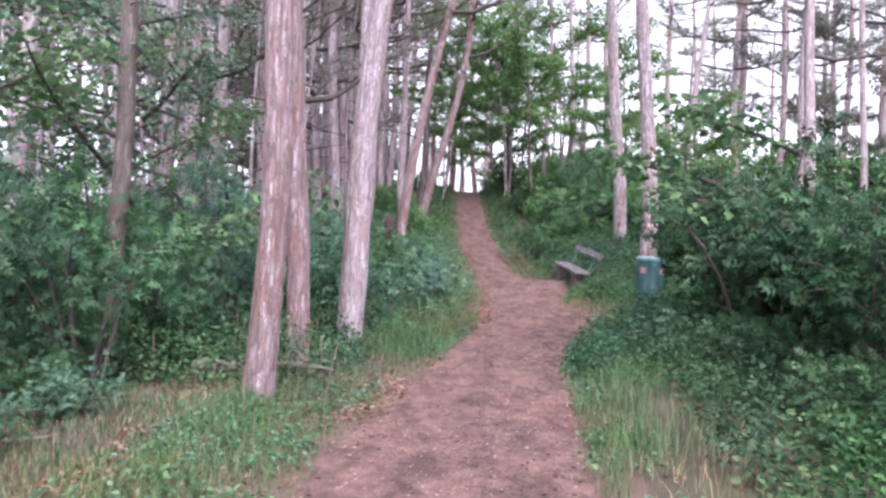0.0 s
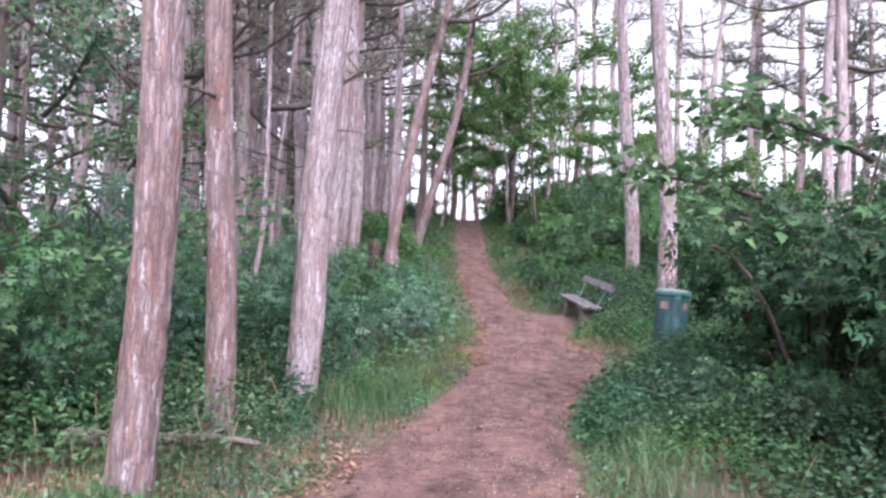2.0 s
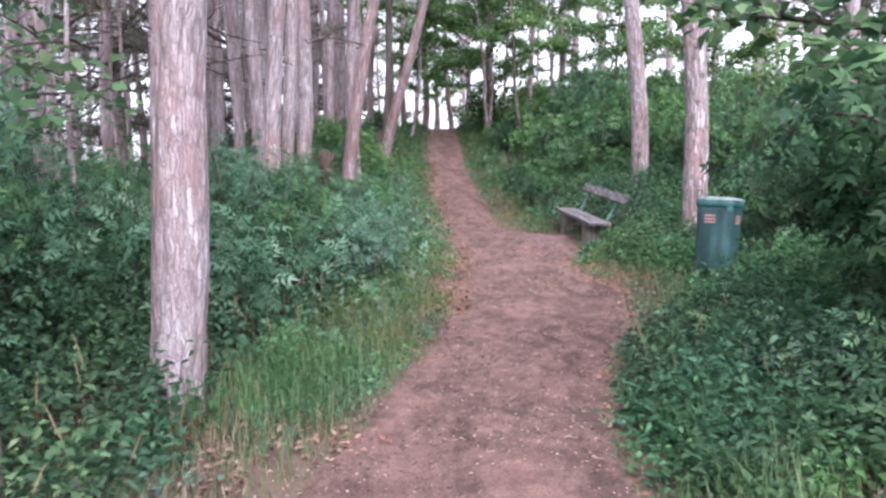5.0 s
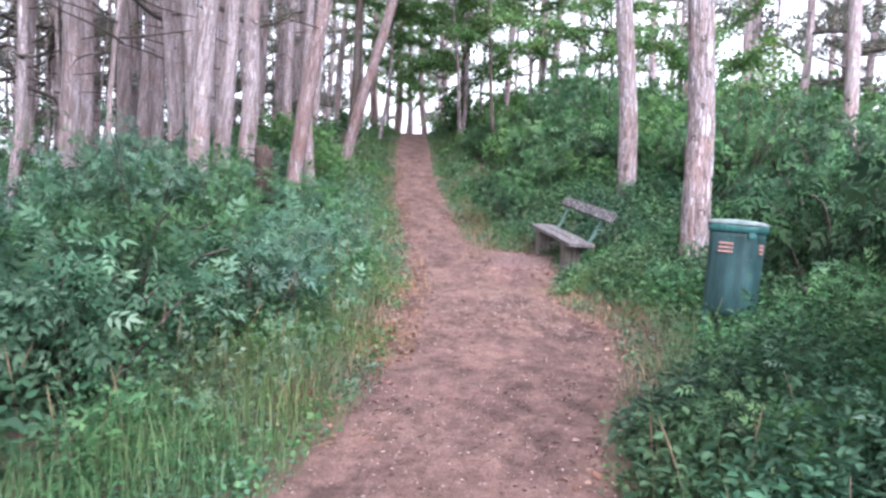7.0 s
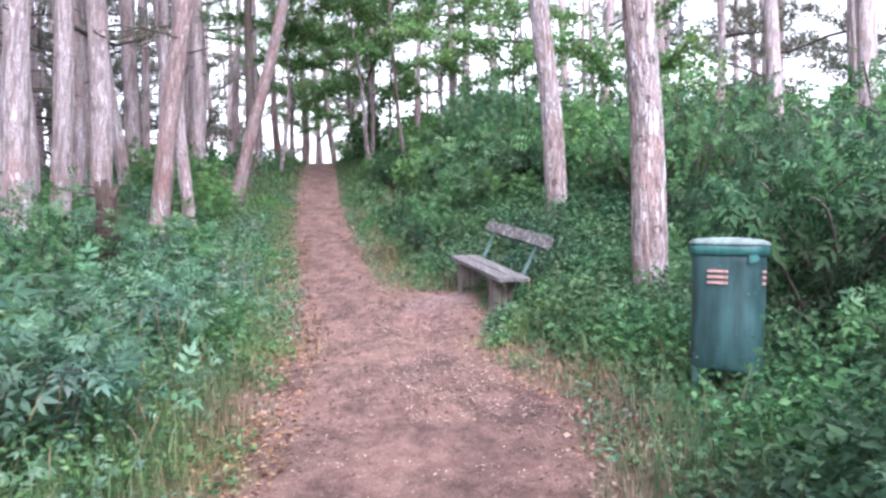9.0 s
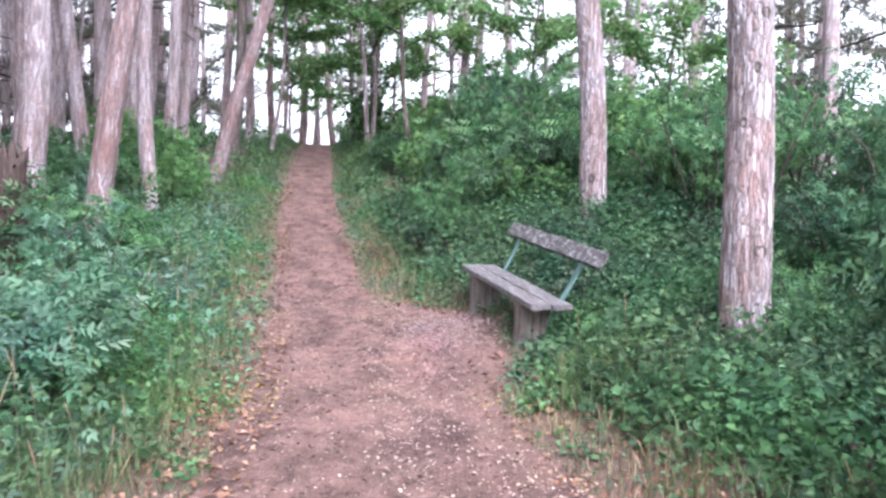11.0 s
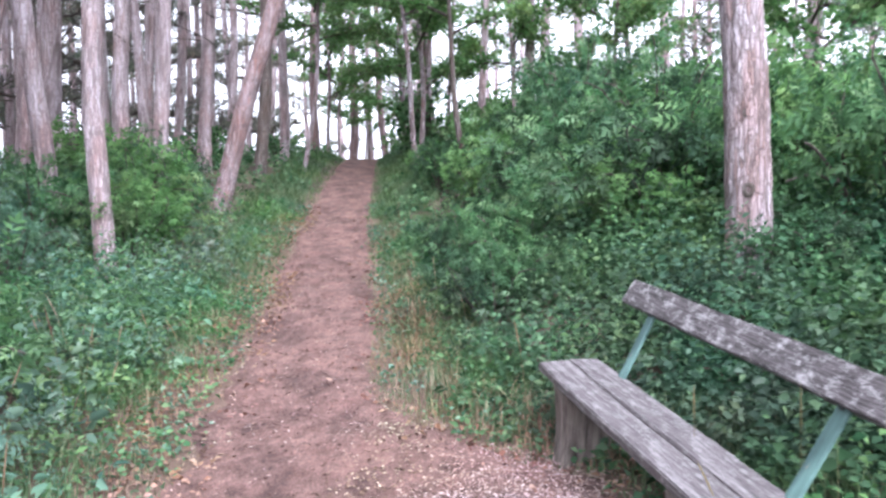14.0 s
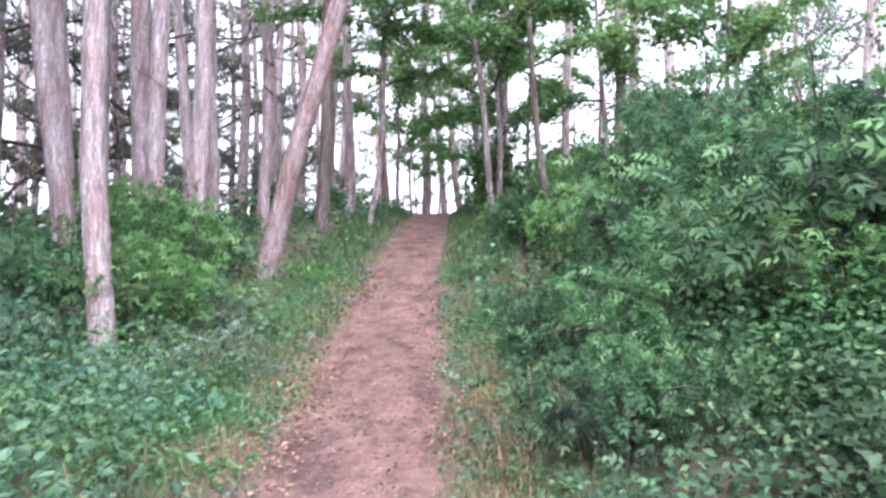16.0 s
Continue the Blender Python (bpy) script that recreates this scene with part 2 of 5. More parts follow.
def mesh_from(name, verts, quads=None, tris=None, material=None, smooth=False, attr=None):
    if quads is not None and np.asarray(quads).shape[-1] == 3:
        quads, tris = None, quads
    me = bpy.data.meshes.new(name)
    verts = np.asarray(verts, dtype=np.float32).reshape(-1, 3)
    loops, starts, at = [], [], 0
    for faces, k in ((quads, 4), (tris, 3)):
        if faces is not None and len(faces):
            faces = np.asarray(faces, dtype=np.int32).reshape(-1, k)
            loops.append(faces.ravel())
            starts.append(at + np.arange(len(faces), dtype=np.int32) * k)
            at += faces.size
    loops, starts = np.concatenate(loops), np.concatenate(starts)
    me.vertices.add(len(verts))
    me.vertices.foreach_set("co", verts.ravel())
    me.loops.add(len(loops))
    me.loops.foreach_set("vertex_index", loops)
    me.polygons.add(len(starts))
    me.polygons.foreach_set("loop_start", starts)
    if smooth:
        me.polygons.foreach_set("use_smooth", np.ones(len(starts), dtype=bool))
    if attr:
        a = me.attributes.new(attr[0], "FLOAT", "POINT")
        a.data.foreach_set("value", np.asarray(attr[1], dtype=np.float32))
    me.update(calc_edges=True)
    me.validate()
    if material:
        me.materials.append(material)
    return me


def part(name, data, parent, label="", m=None, material=None):
    """Links a mesh, or a bmesh, as one mesh object under a thing or a part."""
    if isinstance(data, bmesh.types.BMesh):
        me = bpy.data.meshes.new(name)
        data.to_mesh(me)
        data.free()
        if material:
            me.materials.append(material)
        data = me
    ob = new(name, data)
    if parent:
        ob.parent = parent
    if m:
        ob.matrix_basis = m
    if label:
        ob["label"] = label
    return ob


def unit(v):
    return v / np.maximum(np.linalg.norm(v, axis=-1, keepdims=True), 1e-6)


def leaf_arrays(P, D, U, size, wide=0.6, simple=False):
    """Folded ovate leaves: base points P, directions D, upper sides U, lengths size."""
    D = unit(D)
    S = unit(np.cross(D, U))
    N = np.cross(S, D)
    s = np.asarray(size)[:, None]
    w = s * wide * 0.5
    if simple:
        v = np.stack([P, P + D * s * 0.45 + S * w * 1.15 + N * s * 0.1, P + D * s - N * s * 0.1, P + D * s * 0.45 - S * w * 1.15 + N * s * 0.1], axis=1)
        base = np.arange(len(P))[:, None] * 4
        return v.reshape(-1, 3), np.concatenate([base + np.array([[0, 1, 2]]), base + np.array([[0, 2, 3]])])
    v = np.stack([P, P + D * s * 0.32 + S * w + N * s * 0.1, P + D * s * 0.72 + S * w * 0.72 + N * s * 0.05, P + D * s - N * s * 0.12,
                  P + D * s * 0.72 - S * w * 0.72 + N * s * 0.05, P + D * s * 0.32 - S * w + N * s * 0.1], axis=1)
    base = np.arange(len(P))[:, None] * 6
    q = np.concatenate([base + np.array([[0, 1, 2, 3]]), base + np.array([[0, 3, 4, 5]])])
    return v.reshape(-1, 3), q


def spray_arrays(P, D, U, size, wide=0.42, pairs=3):
    """Compound leaves: a thin stalk along D that carries pairs of leaflets and one at its tip."""
    D = unit(D)
    S = unit(np.cross(D, U))
    N = np.cross(S, D)
    s = np.asarray(size)[:, None]
    verts, tris = [], []
    for k in range(pairs):
        f = (0.7 + 0.62 * k) * s
        verts.append(P + D * f - N * s * 0.07 * k * k)
    for k in range(pairs - 1):
        verts.append(verts[k] + S * s * 0.03)
        tris.append((k, k + 1, len(verts) - 1))
    for k in range(pairs):
        for side in (-1, 1, 0) if k == pairs - 1 else (-1, 1):
            way = unit(D * (1.0 if side == 0 else 0.55) + S * side * 0.85 - N * 0.22)
            across = np.cross(way, N)
            ln = s * (1.15 if side == 0 else 1.0 - 0.12 * abs(k - 1))
            b = verts[k]
            at = len(verts)
            verts += [b + way * ln * 0.42 + across * ln * wide * 0.5 + N * ln * 0.07, b + way * ln - N * ln * 0.12, b + way * ln * 0.42 - across * ln * wide * 0.5 + N * ln * 0.07]
            tris += [(k, at, at + 1), (k, at + 1, at + 2)]
    v = np.stack(verts, axis=1)
    base = np.arange(len(P))[:, None, None] * v.shape[1]
    return v.reshape(-1, 3), (base + np.array(tris)[None]).reshape(-1, 3)


def tube(points, radii, seg=6):
    """A tapered tube along points: verts and quads."""
    pts = np.asarray(points, float)
    t = unit(np.gradient(pts, axis=0))
    ref = np.where(np.abs(t[:, 2:3]) > 0.9, np.array([[1.0, 0, 0]]), np.array([[0, 0, 1.0]]))
    a = unit(np.cross(t, ref))
    b = np.cross(t, a)
    ang = np.linspace(0, 2 * np.pi, seg, endpoint=False)
    ring = a[:, None, :] * np.cos(ang)[None, :, None] + b[:, None, :] * np.sin(ang)[None, :, None]
    v = pts[:, None, :] + ring * np.asarray(radii)[:, None, None]
    n = len(pts)
    i, j = np.meshgrid(np.arange(n - 1), np.arange(seg), indexing="ij")
    q = np.stack([i * seg + j, i * seg + (j + 1) % seg, (i + 1) * seg + (j + 1) % seg, (i + 1) * seg + j], axis=-1).reshape(-1, 4)
    return v.reshape(-1, 3), q


def join(pieces):
    vs, qs, at = [], [], 0
    for v, q in pieces:
        vs.append(v)
        qs.append(q + at)
        at += len(v)
    return np.concatenate(vs), np.concatenate(qs)


# ---- plan of the ground ----
SLOPE_Y = [-40, 0, 8, 10, 12, 14, 16, 17, 19, 21, 23, 25, 27, 30, 33, 36, 40, 60, 200]
SLOPE_Z = [0, 0, .05, .12, .22, .42, .6, .7, .95, 1.22, 1.6, 2.05, 2.5, 3.2, 3.85, 4.35, 4.55, 4.4, 2.0]
LEFT_Y = [-40, 0, 4.5, 6.2, 7.8, 9, 10, 11.6, 13, 15, 17, 19, 22, 25, 27, 30, 35, 60]
LEFT_X = [-1.0, -1.0, -.9, -.75, -.45, -.06, .1, .5, .65, .8, .8, .73, .6, .48, .5, .57, .66, .72]
RIGHT_Y = [-40, 0, 4.7, 6.4, 8, 9, 11, 11.3, 12, 12.5, 12.8, 13.1, 13.6, 14.2, 14.5, 15, 15.3, 15.9, 16, 16.8, 17, 17.5, 18.4, 20, 23, 27, 30, 35, 60]
RIGHT_X = [1.0, 1.0, 1.05, 1.25, 1.45, 1.5, 2.09, 2.23, 2.54, 2.62, 2.7, 2.75, 2.62, 2.58, 2.47, 2.45, 2.59, 2.83, 2.84, 2.89, 2.91, 2.46, 1.86, 1.82, 1.72, 1.6, 1.62, 1.66, 1.7]


def left_edge(y):
    return np.interp(y, LEFT_Y, LEFT_X)


def right_edge(y):
    return np.interp(y, RIGHT_Y, RIGHT_X)


def smooth01(a):
    a = np.clip(a, 0, 1)
    return a * a * (3 - 2 * a)


def ground_z(x, y):
    x, y = np.asarray(x, float), np.asarray(y, float)
    z = np.interp(y, SLOPE_Y, SLOPE_Z)
    r, l = x - right_edge(y), left_edge(y) - x
    z = z + 0.2 * smooth01(r / 1.2) * smooth01((y - 5) / 5) + 0.8 * smooth01((r - 0.6) / 4) * smooth01((y - 15) / 5) * smooth01((46 - y) / 8)
    z = z + 0.1 * smooth01(l / 0.9) - 0.95 * smooth01((l - 1.8) / 9) * np.maximum(0, np.interp(y, SLOPE_Y, SLOPE_Z) - 0.9)
    z = z + 0.1 * np.exp(-((x - 2.95) / 0.8) ** 2 - ((y - 16.6) / 1.2) ** 2)
    off = np.maximum(r, l)
    z = z + smooth01(off / 0.8) * 0.16 * (vnoise(x * 0.7, y * 0.7, y * 0, 3) - 0.5)
    return z + 0.02 * (vnoise(x * 3, y * 3, x * 0, 5) - 0.5)


def gz(x, y):
    return float(ground_z(np.array([x]), np.array([y]))[0])


def axis(fine0, fine1, step, far):
    a = np.arange(fine0, fine1, step)
    out = np.geomspace(0.3, far, 26)
    return np.concatenate([(fine0 - out)[::-1], a, fine1 + out])


gx, gy = axis(-6, 7, 0.14, 1500), axis(-2, 40, 0.16, 1500)
X, Y = np.meshgrid(gx, gy, indexing="xy")
Z = ground_z(X, Y)
off = np.maximum(X - right_edge(Y), left_edge(Y) - X)
nx = len(gx)
i, j = np.meshgrid(np.arange(len(gy) - 1), np.arange(nx - 1), indexing="ij")
quads = np.stack([i * nx + j, i * nx + j + 1, (i + 1) * nx + j + 1, (i + 1) * nx + j], axis=-1).reshape(-1, 4)
reach = 0.15 + 0.45 * vnoise(X * 0.9, Y * 0.9, X * 0, 9) + 1.0 * (X < 0) * smooth01((Y - 2.5) / 2) * smooth01((9.2 - Y) / 2) + 0.4 * (X < 1) * smooth01((Y - 13) / 3) * smooth01((28 - Y) / 4) + 0.7 * (X > 0) * np.exp(-((Y - 13.4) / 0.9) ** 2) + 0.6 * (X > 0) * np.exp(-((Y - 7.2) / 1.3) ** 2)
reach = reach * np.interp(Y, [20, 27], [1.0, 0.25])
fringe = np.clip(1 - off / reach, 0, 1)
ground = new("ground", mesh_from("ground", np.stack([X, Y, Z], -1), quads, None, SOIL, True, ("fringe", fringe.ravel())))
tagged(ground, "forest soil with litter and moss, coloured dark to deepen gaps in the undergrowth", "ground", kind="structure")

# the path: a strip of trodden dirt with ragged edges, laid on the ground
py = np.arange(-6, 46, 0.06)
cols = 34
u = np.linspace(0, 1, cols)
wob = 0.16
le = left_edge(py) + wob * (vnoise(py * 2.1, py * 0, py * 0, 11) - 0.5) + 0.1 * (vnoise(py * 7, py * 0, py * 0, 12) - 0.5)
re = right_edge(py) + wob * (vnoise(py * 2.1, py * 0, py * 0, 13) - 0.5) + 0.1 * (vnoise(py * 7, py * 0, py * 0, 14) - 0.5)
PX = le[:, None] + (re - le)[:, None] * u[None, :]
PY = np.repeat(py[:, None], cols, 1)
edge = np.minimum(u, 1 - u)[None, :] * (re - le)[:, None]
PZ = ground_z(PX, PY) + 0.014 * smooth01(edge / 0.12) - 0.02 * (edge < 1e-6)
PZ = PZ + 0.01 * (vnoise(PX * 14, PY * 14, PX * 0, 21) - 0.5) * smooth01(edge / 0.2) + 0.008 * (vnoise(PX * 4, PY * 4, PX * 0, 22) - 0.35) * smooth01(edge / 0.3)
i, j = np.meshgrid(np.arange(len(py) - 1), np.arange(cols - 1), indexing="ij")
quads = np.stack([i * cols + j, i * cols + j + 1, (i + 1) * cols + j + 1, (i + 1) * cols + j], axis=-1).reshape(-1, 4)
dirt_path = new("path", mesh_from("path", np.stack([PX, PY, PZ], -1), quads, None, PATH, True))
tagged(dirt_path, "reddish brown trodden dirt path with wood chips", "path", kind="structure")


# ---- trees ----
def trunk_mesh(h, d, seg, rows, seed, bend=0.12, top=0.45, material=None, lean=(0, 0), curl=(0, 0), rough=1.0):
    z = np.linspace(0, 1, rows) ** 1.25 * h
    ang = np.linspace(0, 2 * np.pi, seg, endpoint=False)
    r = d / 2 * (1 - (1 - top) * z / h) * (1 + 0.22 * np.exp(-z / 0.14))
    cx = lean[0] * z + curl[0] * (z / h) ** 2 * h + bend * np.sin(z * 0.55 + seed) * np.minimum(z / 2, 1)
    cy = lean[1] * z + curl[1] * (z / h) ** 2 * h + bend * np.cos(z * 0.47 + seed * 1.7) * np.minimum(z / 2, 1) * 0.7
    A, ZZ = np.meshgrid(ang, z)
    R = np.repeat(r[:, None], seg, 1)
    x0, y0 = np.cos(A) * d / 2, np.sin(A) * d / 2
    warp = 0.6 * vnoise(x0 * 5, y0 * 5, ZZ * 2.2, seed + 40)
    f = 24
    n1 = vnoise(x0 * f * 1.3 + warp, y0 * f * 1.3 + warp, ZZ * 4.2, seed)
    n2 = vnoise(x0 * f * 2.4 + 5, y0 * f * 2.4, ZZ * 9, seed + 9)
    plate = smooth01((np.abs(2 * n1 - 1) - 0.04) / 0.3) * (0.6 + 0.4 * n2)
    R = R + rough * (0.011 * (plate - 0.6) + 0.006 * (n2 - 0.5) + 0.014 * (vnoise(x0 * 4, y0 * 4, ZZ * 0.9, seed + 3) - 0.5)) * np.minimum(1, d / 0.25)
    v = np.stack([cx[:, None] + np.cos(A) * R, cy[:, None] + np.sin(A) * R, ZZ - 0.12], -1)
    i, j = np.meshgrid(np.arange(rows - 1), np.arange(seg), indexing="ij")
    q = np.stack([i * seg + j, i * seg + (j + 1) % seg, (i + 1) * seg + (j + 1) % seg, (i + 1) * seg + j], axis=-1).reshape(-1, 4)
    me = mesh_from("trunk", v, q, None, material, True, ("plate", plate.ravel()))
    return me, (lambda s: Vector((float(np.interp(s, z, cx)), float(np.interp(s, z, cy)), s - 0.12)))


def pine_limb(seed, length=2.6, per=12, width=0.013):
    """One limb that reaches out along x, with side twigs, and the needle tufts it carries."""
    g = np.random.default_rng(seed)
    t = np.linspace(0, 1, 6)
    spine = np.stack([t * length, 0.25 * np.sin(t * 4 + seed) * t, 0.55 * t ** 2 + 0.12 * np.sin(t * 6 + seed)], -1)
    wood, tips = [tube(spine, 0.05 * (1 - 0.8 * t) + 0.004, 4)], []
    for k in range(9):
        s = 0.3 + 0.7 * k / 8
        p = np.array([np.interp(s, t, spine[:, c]) for c in range(3)])
        way = np.array([0.5 + g.random() * 0.5, (1 if k % 2 else -1) * (0.5 + g.random() * 0.6), 0.1 + 0.5 * g.random()]) * (0.35 + 0.45 * (1 - s * 0.5))
        line = p + np.linspace(0, 1, 4)[:, None] * way + np.array([[0, 0, 0], [0, 0, .03], [0, 0, .08], [0, 0, .15]])
        wood.append(tube(line, [0.016, 0.012, 0.008, 0.004], 3))
        tips += [line[1], line[2], line[3], line[3] + way * 0.12]
    tips = np.array(tips) + g.normal(0, 0.05, (len(tips), 3))
    P = np.repeat(tips, per, 0)
    D = unit(g.normal(0, 1, (len(P), 3)) + np.array([0.25, 0, 0.55]))
    L = g.uniform(0.13, 0.25, len(P))[:, None]
    S = unit(np.cross(D, g.normal(0, 1, (len(P), 3)))) * width
    P = P + g.normal(0, 0.1, P.shape) * np.array([1.2, 1.2, 0.4])
    v = np.stack([P - S, P + S, P + D * L], 1).reshape(-1, 3)
    tri = np.arange(len(v)).reshape(-1, 3)
    wv, wq = join(wood)
    return mesh_from("limb", wv, wq, None, BARK_DARK, True), mesh_from("needles", v, None, tri, NEEDLE)


PINE_BOUGHS = [pine_limb(s, ln, 9, 0.014) for s, ln in ((1, 2.2), (2, 2.8), (3, 2.4), (4, 3.1))]
DENSE_BOUGHS = [pine_limb(s, ln, 16, 0.034) for s, ln in ((5, 2.6), (6, 3.2), (7, 2.9), (8, 3.5))]


def stub_mesh(seed):
    g = np.random.default_rng(seed)
    n = 6
    t = np.linspace(0, 1, n)
    ln = g.uniform(0.5, 1.5)
    pts = np.stack([t * ln, 0.18 * np.sin(t * 3 + seed) * ln, t * ln * g.uniform(-0.25, 0.3)], -1)
    v, q = tube(pts, 0.02 * (1 - 0.75 * t) + 0.003, 5)
    side = pts[3] + np.linspace(0, 1, 4)[:, None] * np.array([0.25, 0.3, 0.12]) * ln * 0.6
    return mesh_from("dead_branch", *join([(v, q), tube(side, [0.008, 0.006, 0.005, 0.003], 4)]), None, BARK_DARK, True)


STUBS = [stub_mesh(s) for s in range(4)]


def knot_mesh():
    """A healed branch scar: a raised ring round a dark hollow."""
    prof = [(0.05, -0.004), (0.042, 0.006), (0.032, 0.01), (0.02, 0.004), (0.012, -0.006), (0.001, -0.01)]
    seg = 12
    ang = np.linspace(0, 2 * np.pi, seg, endpoint=False)
    v = np.array([[(z, r * math.cos(a) * (1 + 0.15 * math.sin(3 * a)), 1.3 * r * math.sin(a)) for a in ang] for r, z in prof]).reshape(-1, 3)
    i, j = np.meshgrid(np.arange(len(prof) - 1), np.arange(seg), indexing="ij")
    q = np.stack([i * seg + j, i * seg + (j + 1) % seg, (i + 1) * seg + (j + 1) % seg, (i + 1) * seg + j], axis=-1).reshape(-1, 4)
    return mesh_from("knot", v, q, None, BARK_DARK, True)


KNOT = knot_mesh()


def pine(x, y, h, d, seed, seg=18, rows=46, lean=(0, 0), curl=(0, 0), bark=None, label="", limbs=9, stubs=3, low=0.5, bend=0.1, knots=0, boughs=PINE_BOUGHS):
    g = np.random.default_rng(seed + 100)
    tree = new("pine_tree")
    tree.matrix_basis = pose(x, y, gz(x, y))
    me, centre = trunk_mesh(h, d, seg, rows, seed, bend, 0.42, bark or BARK_GREY, lean, curl)
    part("trunk", me, tree)
    for k in range(limbs):
        s = h * (low + (0.98 - low) * (k + 0.3) / limbs)
        limb, needles = boughs[int(g.integers(4))]
        size = (1.15 - 0.5 * k / limbs) * g.uniform(0.75, 1.15)
        m = Matrix.Translation(centre(s)) @ pose(0, 0, 0, g.uniform(-15, 15), g.uniform(-25, 10), k * 137.5 + g.uniform(-30, 30)) @ Matrix.Scale(size, 4)
        part("needles", needles, part("limb", limb, tree, "", m))
    for k in range(stubs):
        s = h * g.uniform(0.2, 0.55)
        m = Matrix.Translation(centre(s)) @ pose(0, 0, 0, 0, 0, g.uniform(0, 360)) @ Matrix.Scale(g.uniform(0.5, 1.1), 4)
        part("dead_branch", STUBS[int(g.integers(4))], tree, "", m)
    for k in range(knots):
        s = 0.9 + 0.42 * k + g.uniform(-0.1, 0.1)
        a = math.radians(g.uniform(200, 320))
        r = d / 2 * (1 - 0.58 * s / h) - 0.004
        m = Matrix.Translation(centre(s) + Vector((math.cos(a) * r, math.sin(a) * r, 0))) @ pose(0, 0, 0, 0, 0, math.degrees(a)) @ Matrix.Scale(g.uniform(0.55, 1.0), 4)
        part("knot", KNOT, tree, "dark branch scar", m)
    return tagged(tree, label or "tall pine with grey plated bark and dark needles", "pine tree", "pines of the wood")


# pines beside the path: x, y, height, thickness, lean x, lean y, bark, ring segments, rows
NEAR = [
    (-1.53, 6.06, 12, .26, .035, -.03, BARK_RED, 56, 190, "tall pine with reddish bark flaking in plates"),
    (-1.54, 7.72, 12, .245, -.005, -.04, BARK_RED, 52, 180, "slim pine with dark red bark beside the path"),
    (-1.2, 9.22, 13, .34, .1, -.08, BARK_GREY, 60, 190, "thick leaning pine with pale ridged bark"),
    (-4.5, 14.4, 13, .32, .0, 0, BARK_GREY, 24, 70, "pale pine trunk rising out of shrubs"),
    (-5.3, 14.9, 13, .26, .01, 0, BARK_GREY, 20, 60, "pale pine trunk rising out of shrubs"),
    (-3.3, 7.2, 11, .2, .0, 0, BARK_DARK, 20, 60, "dark pine trunk among dense shrubs"),
    (4.285, 15.12, 13, .35, -.03, 0, BARK_MIX, 56, 190, "pine with knotty grey bark behind the litter bin"),
    (4.62, 18.95, 13, .34, -.04, 0, BARK_MIX, 50, 180, "pine with reddish grey plates behind the bench"),
    (-1.3, 19.05, 13, .28, .19, 0, BARK_RED, 32, 100, "leaning pine with brown bark"),
    (-1.2, 22.0, 13, .235, -.02, 0, BARK_GREY, 34, 100, "straight pine with grey bark"),
    (-2.15, 16.9, 13, .31, .02, 0, BARK_GREY, 34, 100, "pine with deeply furrowed grey bark"),
    (-2.27, 18.5, 14, .27, .03, 0, BARK_GREY, 28, 80, ""),
    (-2.2, 19.9, 14, .33, .02, 0, BARK_GREY, 28, 80, ""),
    (-3.0, 19.4, 14, .3, .0, 0, BARK_GREY, 22, 60, ""),
    (-2.85, 24.4, 14, .29, -.07, 0, BARK_GREY, 22, 60, ""),
    (-3.5, 24.0, 14, .26, -.08, 0, BARK_GREY, 22, 60, ""),
    (-2.2, 25.6, 14, .27, -.02, 0, BARK_GREY, 22, 60, ""),
    (-1.55, 25.1, 14, .25, .0, 0, BARK_GREY, 22, 60, ""),
    (-3.3, 35.0, 14, .34, .02, 0, BARK_GREY, 18, 60, ""),
    (-1.05, 30.8, 13, .3, .06, 0, BARK_DARK, 20, 60, "dark leaning pine near the top of the path"),
    (-.96, 34.3, 13, .28, .02, 0, BARK_GREY, 18, 50, ""),
    (-.58, 39.8, 13, .3, .0, 0, BARK_RED, 18, 50, ""),
    (-2.0, 37.5, 13, .3, .03, 0, BARK_GREY, 18, 50, ""),
    (-4.26, 36.0, 13, .32, .0, 0, BARK_GREY, 18, 50, ""),
    (-2.9, 33.0, 13, .3, .02, 0, BARK_GREY, 18, 50, ""),
    (.36, 46.0, 13, .42, .03, 0, BARK_RED, 18, 50, ""),
    (1.15, 48.0, 13, .32, .0, 0, BARK_GREY, 18, 50, ""),
    (1.95, 45.0, 13, .32, -.06, 0, BARK_RED, 18, 50, ""),
    (3.2, 35.2, 13, .36, .0, 0, BARK_RED, 18, 50, ""),
    (4.5, 33.0, 12, .22, .02, 0, BARK_GREY, 16, 50, ""),
    (5.2, 30.5, 12, .25, .0, 0, BARK_GREY, 16, 50, ""),
    (8.75, 17.6, 13, .3, .02, 0, BARK_GREY, 24, 60, "grey pine rising out of shrubs"),
    (12.0, 24.4, 13, .38, .02, 0, BARK_GREY, 24, 60, ""),
    (12.0, 30.0, 13, .3, .0, 0, BARK_GREY, 18, 50, ""),
    (9.9, 30.0, 13, .28, .1, 0, BARK_GREY, 18, 50, ""),
    (6.7, 35.0, 13, .34, .0, 0, BARK_GREY, 18, 50, ""),
    (14.0, 22.5, 13, .3, .08, 0, BARK_GREY, 18, 50, ""),
]
for k, (x, y, h, d, lx, ly, bark, seg, rows, label) in enumerate(NEAR):
    pine(x, y, h, d, k + 1, seg, rows, (lx, ly), (0, 0), bark, label, limbs=6, stubs=2 if y < 20 else 3, low=0.38 if x > 8 else 0.5, knots=7 if "knotty" in label else 2 if x == 4.62 else 0)
